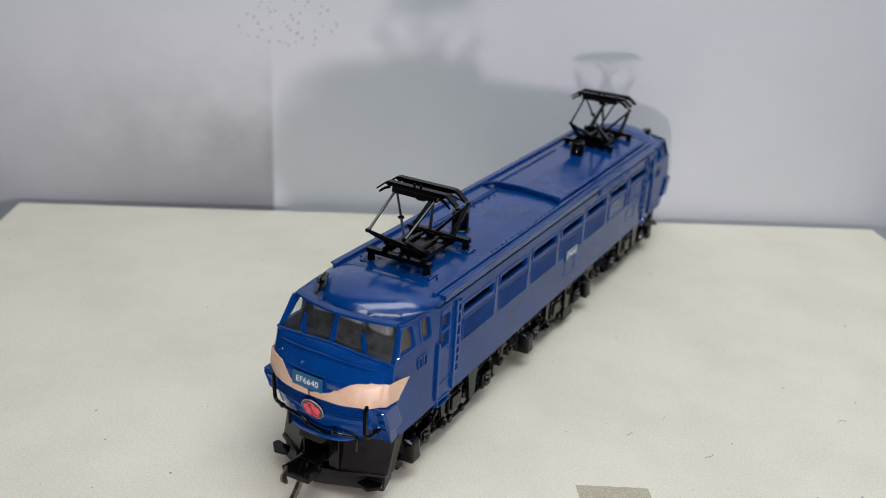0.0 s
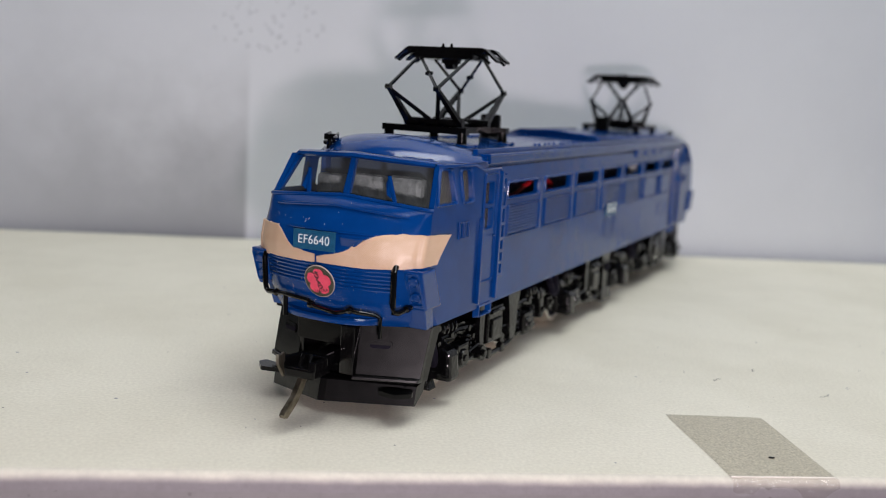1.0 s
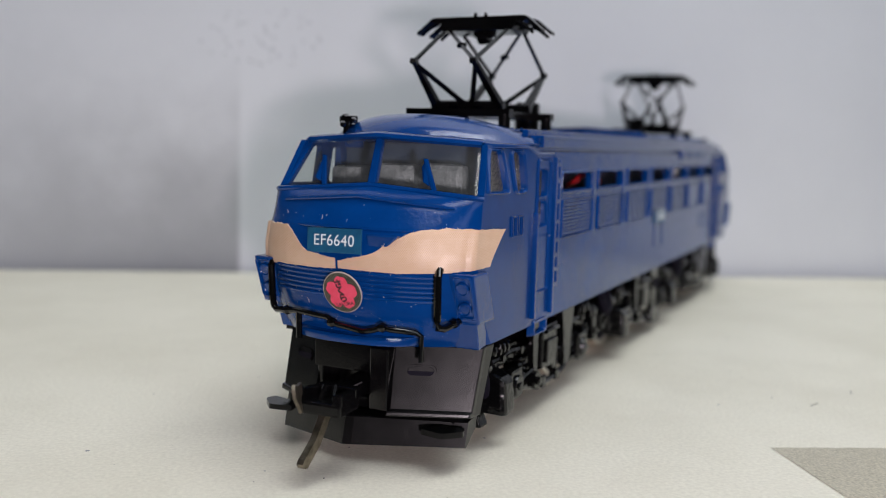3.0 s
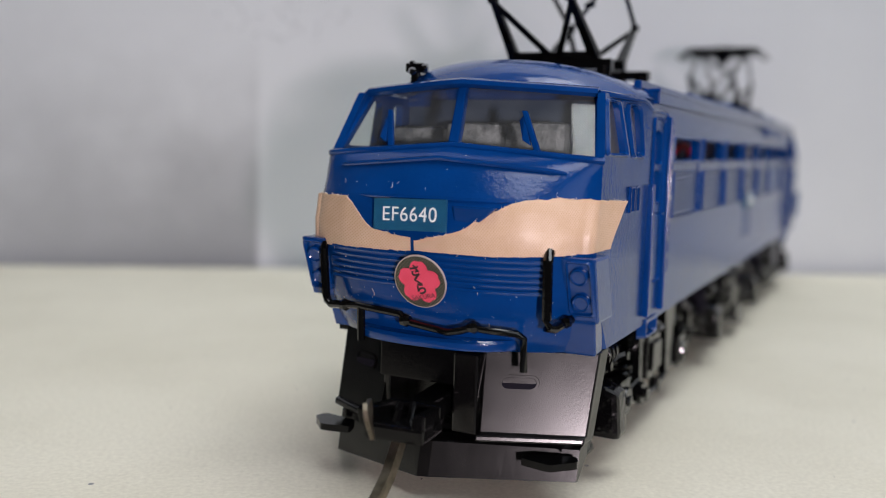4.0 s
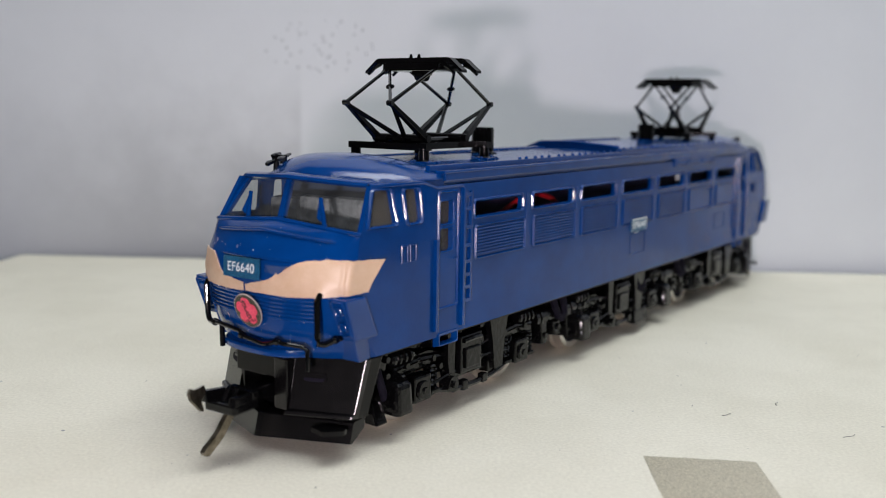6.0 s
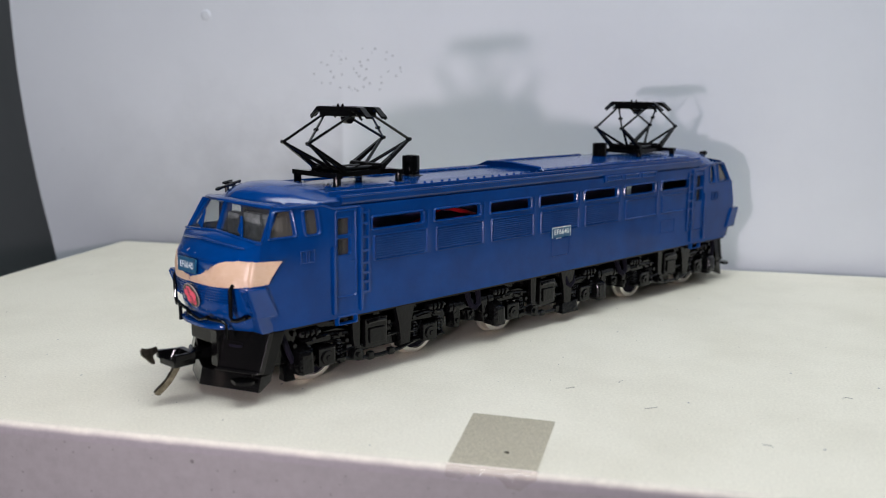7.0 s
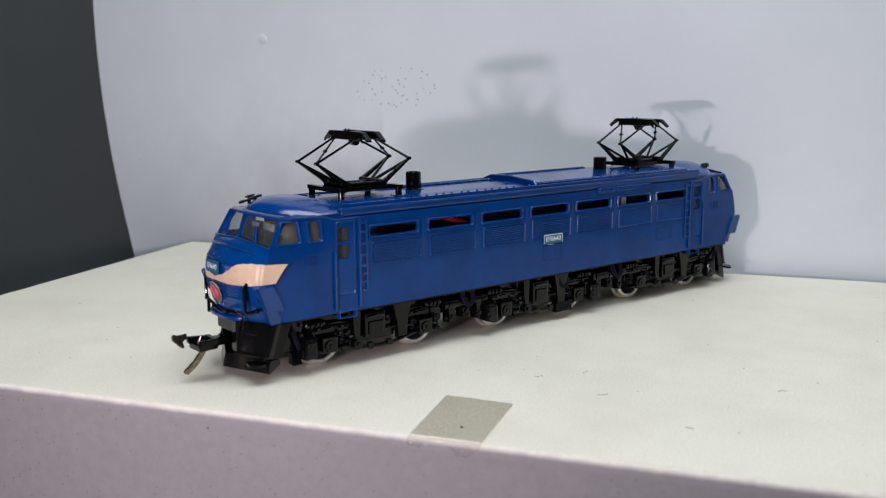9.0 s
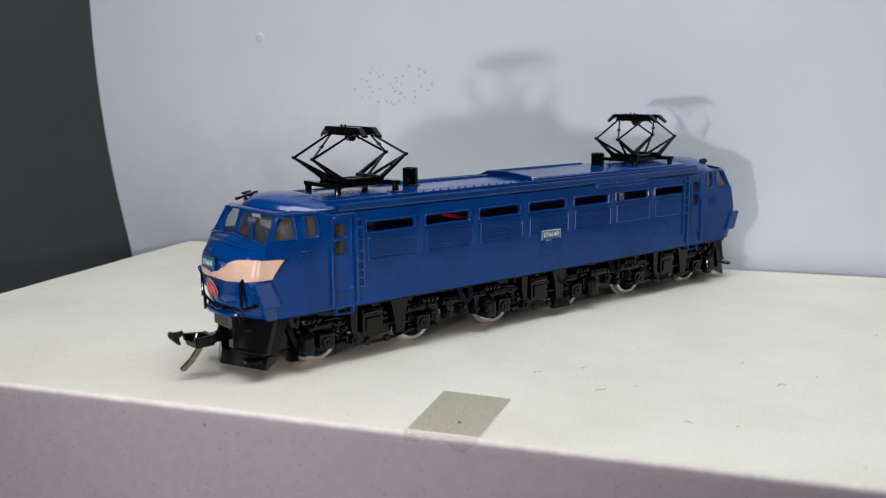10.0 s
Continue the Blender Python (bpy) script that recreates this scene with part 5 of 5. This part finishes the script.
def bogie_at(c, end):
    """end: -1 or 1 for the outer bogies' free end, 0 for the middle one."""
    bm = bmesh.new()
    box(bm, -12, 12, c - 9, c + 9, 9, 15, 0.5)
    box(bm, -11, 11, c - 25, c - 22.5, 6.5, 10.5, 0.4)
    box(bm, -11, 11, c + 22.5, c + 25, 6.5, 10.5, 0.4)
    bogie = part("bogie", bm, WETBLACK, loco, "black plastic bogie with moulded springs and rods")
    for a in (-17.5, 17.5):
        wheelset(c + a, bogie)
    r = random.Random(int(c))
    for sx in (1, -1):
        # the frame: a long beam that drops over each axle box
        bm = bmesh.new()
        beam = [(-25, 11.6), (-25, 8.6), (-22.6, 7.6), (-22.2, 11.0), (-13.0, 11.2), (-11.0, 9.0), (-7.0, 8.6), (-6.4, 6.4), (6.4, 6.4), (7.0, 8.6), (11.0, 9.0), (13.0, 11.2), (22.2, 11.0), (22.6, 7.6), (25, 8.6), (25, 11.6), (22, 13.6), (13, 13.8), (8, 12.6), (-8, 12.6), (-13, 13.8), (-22, 13.6)]
        plate(bm, [(c + u, v) for u, v in beam], [], lambda u, v, w: (sx * (12.4 + w), u, v), 1.7)
        side = part("side_frame", bm, WETBLACK, bogie)
        bm = bmesh.new()
        tube(bm, [(sx * 14.3, c - 24, 12.4), (sx * 14.7, c - 17, 13.0), (sx * 14.7, c - 9, 12.2), (sx * 14.5, c, 11.6), (sx * 14.7, c + 9, 12.2), (sx * 14.7, c + 17, 13.0), (sx * 14.3, c + 24, 12.4)], 0.5, 6)
        part("frame_rib", bm, WETBLACK, side, smooth=True)
        for a in (-17.5, 17.5):
            bm = bmesh.new()
            box(bm, min(sx * 13.6, sx * 16.4), max(sx * 13.6, sx * 16.4), c + a - 2.6, c + a + 2.6, 5.4, 10.4, 0.45)
            cyl(bm, (sx * 16.3, c + a, 7.6), (sx * 16.9, c + a, 7.6), 1.9, 1.7, 16)
            cyl(bm, (sx * 16.8, c + a, 7.6), (sx * 17.2, c + a, 7.6), 0.8, 0.6, 6)
            part("axle_box", bm, WETBLACK, side)
            for dy in (-4.6, 4.6):
                bm = bmesh.new()
                coil(bm, sx * 14.6, c + a + dy, 6.6, 11.2, 1.05)
                part("coil_spring", bm, WETBLACK, side, smooth=True)
                bm = bmesh.new()
                box(bm, min(sx * 13.4, sx * 16.0), max(sx * 13.4, sx * 16.0), c + a + dy - 1.4, c + a + dy + 1.4, 5.9, 6.6, 0.2)
                part("spring_seat", bm, WETBLACK, side)
            # brake shoe and hanger against the wheel
            q = 1 if a < 0 else -1
            bm = bmesh.new()
            plate(bm, [(c + a + q * u, v) for u, v in ((6.2, 4.0), (8.4, 4.4), (8.6, 9.5), (7.4, 13.4), (6.6, 13.2), (7.0, 9.0))], [], lambda u, v, w: (sx * (11.0 + w), u, v), 2.2)
            part("brake_hanger", bm, WETBLACK, side)
        # middle: bolster box, hanger plates, pivot
        bm = bmesh.new()
        box(bm, min(sx * 13.8, sx * 16.2), max(sx * 13.8, sx * 16.2), c - 5.2, c + 2.2, 7.6, 15.2, 0.4)
        box(bm, min(sx * 16.0, sx * 16.7), max(sx * 16.0, sx * 16.7), c - 4.0, c + 1.2, 8.6, 12.6, 0.25)
        tube(bm, [(sx * 16.4, c - 4.4, 14.2), (sx * 16.6, c - 1.5, 14.4), (sx * 16.4, c + 1.6, 14.2)], 0.45, 6)
        part("bolster_box", bm, WETBLACK, side)
        bm = bmesh.new()
        plate(bm, [(c + u, v) for u, v in ((5.2, 16.6), (12.0, 16.6), (10.8, 12.0), (10.2, 6.2), (7.2, 6.0), (6.4, 12.0))], [], lambda u, v, w: (sx * (14.8 + w), u, v), 1.3)
        part("hanger_plate", bm, WETBLACK, side)
        bm = bmesh.new()
        plate(bm, [(c + u, v) for u, v in ((-9.2, 16.6), (-6.6, 16.6), (-6.9, 6.6), (-8.2, 6.4), (-9.0, 11.0))], [], lambda u, v, w: (sx * (14.9 + w), u, v), 1.0)
        part("hanger_plate", bm, WETBLACK, side)
        bm = bmesh.new()
        cyl(bm, (sx * 14.0, c - 7.6, 6.3), (sx * 16.4, c - 7.6, 6.3), 1.7, 1.6, 16)
        cyl(bm, (sx * 16.3, c - 7.6, 6.3), (sx * 17.0, c - 7.6, 6.3), 0.8, 0.7, 8)
        part("pivot", bm, WETBLACK, side)
        bm = bmesh.new()
        tube(bm, [(sx * 15.2, c - 13, 6.2), (sx * 15.4, c - 6, 4.9), (sx * 15.4, c + 1, 4.6), (sx * 15.3, c + 7, 4.9), (sx * 15.2, c + 13, 6.2)], 0.55, 6)
        for u in (-3, 4):
            box(bm, min(sx * 14.6, sx * 16.0), max(sx * 14.6, sx * 16.0), c + u - 0.9, c + u + 0.9, 4.0, 5.4 + r.random(), 0.2)
        part("brake_rod", bm, WETBLACK, side)
        for u, z in ((-12.6, 12.4), (-10.4, 10.4), (12.6, 12.4), (14.4, 9.6), (-22.6, 10.2), (22.6, 10.2), (3.6, 9.4), (3.6, 12.8), (-20.6, 12.6), (20.6, 12.6)):
            bm = bmesh.new()
            cyl(bm, (sx * 13.6, c + u, z), (sx * 15.3, c + u, z), 0.75, 0.6, 8)
            part("bolt_head", bm, WETBLACK, side)
        for z, q in ((9.3, 1), (8.2, -1)):
            bm = bmesh.new()
            tube(bm, [(sx * 15.0, c + q * 2.5, z), (sx * 15.6, c + q * 8, z + 0.3), (sx * 15.4, c + q * 13.2, z - 0.6), (sx * 14.6, c + q * 15.5, z + 1.6)], 0.36, 6)
            part("linkage", bm, WETBLACK, side, smooth=True)
        # cylinder with ribs over each end
        for q in (-1, 1):
            bm = bmesh.new()
            y = c + q * 21.5
            tube(bm, [(sx * 14.2, y - 3.4, 14.4), (sx * 14.2, y - 3.0, 14.4), (sx * 14.2, y + 2.6, 14.3), (sx * 14.2, y + 3.4, 14.3)], [0.9, 1.3, 1.3, 0.8], 10)
            for k in (-1.6, 0, 1.6):
                cyl(bm, (sx * 14.2, y + k - 0.25, 14.4), (sx * 14.2, y + k + 0.25, 14.4), 1.6, n=12)
            part("brake_cylinder", bm, WETBLACK, side, smooth=True)
            if end == q or end == 0:
                bm = bmesh.new()
                y = c + q * 24.6
                hexa(bm, [(sx * 13.0, y - 2.8, 5.2), (sx * 18.3, y - 2.4, 5.0), (sx * 18.3, y + 2.0, 5.0), (sx * 13.0, y + 2.4, 5.2), (sx * 13.4, y - 2.6, 12.4), (sx * 17.8, y - 2.0, 10.6), (sx * 17.8, y + 2.0, 10.6), (sx * 13.4, y + 2.4, 12.4)], 0.8)
                part("sand_box", bm, WETBLACK, side)
    return bogie


for c, end in ((38.0, -1), (107.0, 0), (176.0, 1)):
    bogie_at(c, end)
# dark gear between and above the bogies
bm = bmesh.new()
box(bm, -12.2, 12.2, 12, 202, 9.6, 17.3, 0.4)
part("underframe", bm, WETBLACK, loco)
rng = random.Random(21)
for y0 in (64.5, 133.5):
    for sx in (1, -1):
        bm = bmesh.new()
        cyl(bm, (sx * 13.2, y0 - 0.5, 12.6), (sx * 13.2, y0 + 17.5, 12.6), 2.1, n=16)
        for u in (1.5, 8.5, 15.5):
            cyl(bm, (sx * 13.2, y0 + u - 0.4, 12.6), (sx * 13.2, y0 + u + 0.4, 12.6), 2.35, n=16)
        part("air_tank", bm, WETBLACK, loco, smooth=True)
        for u, w, z0, z1 in ((1.0, 2.4, 6.6, 12.4), (6.6, 3.0, 7.6, 11.2), (12.6, 2.2, 6.2, 12.8)):
            bm = bmesh.new()
            hexa(bm, [(sx * 12.0, y0 + u, z0), (sx * 15.6, y0 + u + 0.3, z0 + 0.3), (sx * 15.6, y0 + u + w - 0.4, z0 + 0.3), (sx * 12.0, y0 + u + w, z0), (sx * 12.0, y0 + u - 0.5, z1), (sx * 15.2, y0 + u - 0.2, z1), (sx * 15.2, y0 + u + w + 0.3, z1), (sx * 12.0, y0 + u + w + 0.5, z1)], 0.3)
            cyl(bm, (sx * 15.3, y0 + u + w / 2, z0 + 2.2), (sx * 16.0, y0 + u + w / 2, z0 + 2.2), 0.8, 0.6, 10)
            part("bracket", bm, WETBLACK, loco)
# brackets behind the skirt, with a hanging hose and a foot step
for e in (0, 1):
    for sx in (1, -1):
        bm = bmesh.new()
        hexa(bm, [(sx * 8.0, 5.0, 8.2), (sx * 13.6, 6.0, 7.4), (sx * 13.6, 11.8, 7.4), (sx * 8.0, 12.6, 8.2), (sx * 8.0, 4.6, 17.2), (sx * 14.8, 5.6, 17.0), (sx * 14.8, 13.0, 17.0), (sx * 8.0, 13.4, 17.2)], 0.5)
        bracket = part("pilot_bracket", bm, WETBLACK, loco)
        bm = bmesh.new()
        tube(bm, [(sx * 14.2, 8.0, 16.6), (sx * 15.2, 8.6, 13.8), (sx * 15.3, 9.8, 10.6), (sx * 14.8, 11.2, 8.2), (sx * 14.0, 12.2, 6.8)], 0.75, 8)
        part("air_hose", bm, DARK, bracket, smooth=True)
        bm = bmesh.new()
        hexa(bm, [(sx * 12.4, 8.6, 3.6), (sx * 15.2, 8.8, 3.4), (sx * 15.2, 11.8, 3.4), (sx * 12.4, 12.0, 3.6), (sx * 12.6, 8.8, 7.6), (sx * 13.6, 9.0, 7.6), (sx * 13.6, 11.6, 7.6), (sx * 12.6, 11.8, 7.6)], 0.3)
        part("foot_step", bm, WETBLACK, bracket)
        for z in (12.0, 15.0):
            bm = bmesh.new()
            cyl(bm, (sx * 14.0, 11.6, z), (sx * 15.4, 11.6, z), 0.8, 0.6, 8)
            part("bolt_head", bm, WETBLACK, bracket)
        if e:
            bracket.matrix_basis = TURNED
# hoses between body and bogies, and foot steps
for y in (73.5, 117.0, 145.5):
    for sx in (1, -1):
        bm = bmesh.new()
        tube(bm, [(sx * 14.6, y - 2.2, 17.2), (sx * 15.4, y - 2.2, 14.5), (sx * 15.8, y - 1.5, 12.4), (sx * 15.9, y, 11.6), (sx * 15.8, y + 1.6, 12.6), (sx * 15.2, y + 2.0, 15), (sx * 14.6, y + 2.0, 17.2)], 0.85, 8)
        part("air_hose", bm, DARK, loco, smooth=True)
for y in (116.5,):
    for sx in (1, -1):
        bm = bmesh.new()
        hexa(bm, [(sx * 14.4, y - 4.2, 3.2), (sx * 16.8, y - 4.2, 3.0), (sx * 16.8, y + 4.2, 3.0), (sx * 14.4, y + 4.2, 3.2), (sx * 14.4, y - 3.6, 5.8), (sx * 16.2, y - 3.6, 6.4), (sx * 16.2, y + 3.6, 6.4), (sx * 14.4, y + 3.6, 5.8)], 0.25)
        part("foot_step", bm, WETBLACK, loco)

# ---- pantographs ----
def pantograph(c):
    bm = bmesh.new()
    frame_out = [(-9.8, c - 11.3), (9.8, c - 11.3), (9.8, c - 9.5), (6.1, c - 9.5), (6.1, c + 9.5), (9.8, c + 9.5), (9.8, c + 11.3), (-9.8, c + 11.3), (-9.8, c + 9.5), (-6.1, c + 9.5), (-6.1, c - 9.5), (-9.8, c - 9.5)]
    plate(bm, frame_out, [rect(-4.4, -0.9, c - 9.4, c - 3.6), rect(0.9, 4.4, c - 9.4, c - 3.6), rect(-4.4, -0.9, c + 3.6, c + 9.4), rect(0.9, 4.4, c + 3.6, c + 9.4)], lambda u, v, w: (u, v, 50.9 + w), 1.3)
    base = part("pantograph", bm, BLACK, loco, "raised black diamond pantograph")
    for sx in (-1, 1):
        for e in (-1, 1):
            bm = bmesh.new()
            loft(bm, [ring_at((sx * 8.6, c + e * 10.4, z), (0, 0, 1), r, 14) for z, r in ((48.3, 1.35), (48.9, 1.35), (49.1, 1.05), (51.0, 1.0), (51.0, 1.2), (51.3, 1.2))])
            part("insulator", bm, BLACK, base, smooth=True)
            # lower arm: a flat tapered arm and a thin brace to the middle of the axle
            k = Vector((sx * 5.5, c + e * 16.8, 59.8))
            p0 = Vector((sx * 6.1, c + e * 6.6, 53.0))
            d = (k - p0)
            bm = bmesh.new()
            u = Vector((1, 0, 0))
            v = d.cross(u).normalized()
            hexa(bm, [p0 - u * 0.75 - v * 0.6, p0 + u * 0.75 - v * 0.6, p0 + u * 0.75 + v * 0.6, p0 - u * 0.75 + v * 0.6, k - u * 0.45 - v * 0.36, k + u * 0.45 - v * 0.36, k + u * 0.45 + v * 0.36, k - u * 0.45 + v * 0.36], 0.12)
            tube(bm, [k.lerp(p0, 0.06), (sx * 0.7, c + e * 6.4, 53.2)], [0.42, 0.5], 8)
            part("lower_arm", bm, BLACK, base)
            bm = bmesh.new()
            h0 = Vector((sx * 6.1, c + e * 3.3, 66.7))
            tube(bm, [k, h0], [0.40, 0.34], 8)
            if sx * e < 0:
                h1 = Vector((-sx * 5.9, c + e * 3.1, 66.7))
                tube(bm, [k, h1], [0.36, 0.32], 8)
                m = k.lerp(h1, 0.45)
                tube(bm, [m - Vector((0.8, 0, 0.1)), m, m + Vector((0.8, 0, 0.1))], [0.35, 0.6, 0.35], 6)
            cyl(bm, k - Vector((0.6, 0, 0)), k + Vector((0.6, 0, 0)), 0.55, n=10)
            part("upper_arm", bm, GLOSS, base, smooth=True)
    # axles of the lower arms with their raised bearings
    for e in (-1, 1):
        bm = bmesh.new()
        cyl(bm, (-6.9, c + e * 6.6, 53.0), (6.9, c + e * 6.6, 53.0), 0.8, n=12)
        for x in (-4.6, 0, 4.6):
            box(bm, x - 1.5, x + 1.5, c + e * 6.6 - 1.1, c + e * 6.6 + 1.1, 51.9, 53.3, 0.4)
        part("arm_axle", bm, BLACK, base, smooth=True)
    # the head: two collector strips with drooping horns on a solid carrier
    for e in (-1, 1):
        bm = bmesh.new()
        pr = [(-12.1, 66.1), (-11.6, 66.45), (-9.3, 68.3), (-8.6, 68.5), (8.6, 68.5), (9.3, 68.3), (11.6, 66.45), (12.1, 66.1)]
        yy = c + e * 2.5
        loft(bm, [[(x, yy - 1.0, z - (0.3 if abs(x) > 9 else 0.9)), (x, yy + 1.0, z - (0.3 if abs(x) > 9 else 0.9)), (x, yy + 0.85, z + 0.25), (x, yy - 0.85, z + 0.25)] for x, z in pr])
        part("collector_strip", bm, BLACK, base)
        bm = bmesh.new()
        for q in (-1, 1):
            tube(bm, [(q * 7.6, c + e * 3.9, 67.6), (q * 9.2, c + e * 3.9, 66.9), (q * 10.8, c + e * 3.95, 65.6)], [0.45, 0.4, 0.3], 6)
        part("horn_rod", bm, BLACK, base, smooth=True)
    bm = bmesh.new()
    box(bm, -6.9, 6.9, c - 4.2, c + 4.2, 66.2, 67.8, 0.3)
    cyl(bm, (-1.0, c, 65.7), (1.0, c, 65.7), 1.5, n=18)
    box(bm, -1.9, 1.9, c - 1.0, c + 1.0, 65.4, 66.4, 0.2)
    for x in (-0.9, 1.1):
        cyl(bm, (x, c - 2.5, 68.5), (x, c - 2.5, 69.5), 0.45, 0.2, 8)
    part("head_frame", bm, BLACK, base)
    for sx in (-1, 1):
        bm = bmesh.new()
        tube(bm, [(sx * 2.6, c - 6, 52.5), (sx * 2.6, c + 6, 52.5)], 0.7, 10)
        part("raising_spring", bm, GLOSS, base, smooth=True)
    return base


for c in (40.6, 2 * CY - 40.6):
    pantograph(c)
# moulded pads and paint beads under the pantograph feet
rng = random.Random(9)
for c in (40.6, 2 * CY - 40.6):
    for sx in (-1, 1):
        for e in (-1, 1):
            bm = bmesh.new()
            box(bm, sx * 8.6 - 2.3, sx * 8.6 + 2.3, c + e * 10.4 - 2.3, c + e * 10.4 + 2.3, 47.9, 48.95, 0.3)
            for k in range(9):
                a, d = rng.uniform(0, 6.3), rng.uniform(1.6, 3.2)
                x, y = sx * 8.6 + d * math.cos(a), c + e * 10.4 + d * math.sin(a)
                r0 = rng.uniform(0.2, 0.4)
                loft(bm, [ring_at((x, y, 48.5 + z), (0, 0, 1), r0 * q, 6) for z, q in ((0, 1), (0.45, 0.9), (0.65, 0.5))])
            part("roof_pad", bm, GLOSSBLUE, loco)

# ---- dust on the card ----
rng = random.Random(31)
bm = bmesh.new()
for _ in range(120):
    x, y = rng.uniform(-120, 210), rng.uniform(-29, 150)
    r0 = rng.uniform(0.05, 0.16)
    a0 = rng.uniform(0, 6.3)
    base = [(x + r0 * rng.uniform(0.6, 1.3) * math.cos(a0 + 1.26 * k), y + r0 * rng.uniform(0.4, 0.9) * math.sin(a0 + 1.26 * k)) for k in range(5)]
    loft(bm, [[(u, v, 0.02) for u, v in base], [(x + (u - x) * 0.6, y + (v - y) * 0.6, 0.02 + r0 * 0.7) for u, v in base]])
dust = part("dust_grains", bm, DUST)
tagged(dust, "scattered dark dust grains on the white card", "dust", kind="stuff").matrix_world = PLACE
for x, y, ln, turn in ((104.0, 12.0, 3.4, 40), (128.0, -6.0, 2.4, 130), (84.0, 22.0, 2.2, 10), (176.0, 4.0, 2.6, 75), (150.0, 30.0, 2.8, 25), (96.0, 30.0, 2.0, 95)):
    bm = bmesh.new()
    tube(bm, [(ln * (t - 0.5), 0.5 * math.sin(4.2 * t + turn), 0.07 + 0.16 * math.sin(3.14 * t)) for t in (0, 0.15, 0.3, 0.45, 0.6, 0.75, 0.9, 1.0)], 0.05, 5)
    tagged(part("lint_fibre", bm, DUST), "curled dark lint fibre lying on the card", "lint", group="fibres on the card").matrix_world = PLACE @ pose(x * MM, y * MM, 0, 0, 0, turn)
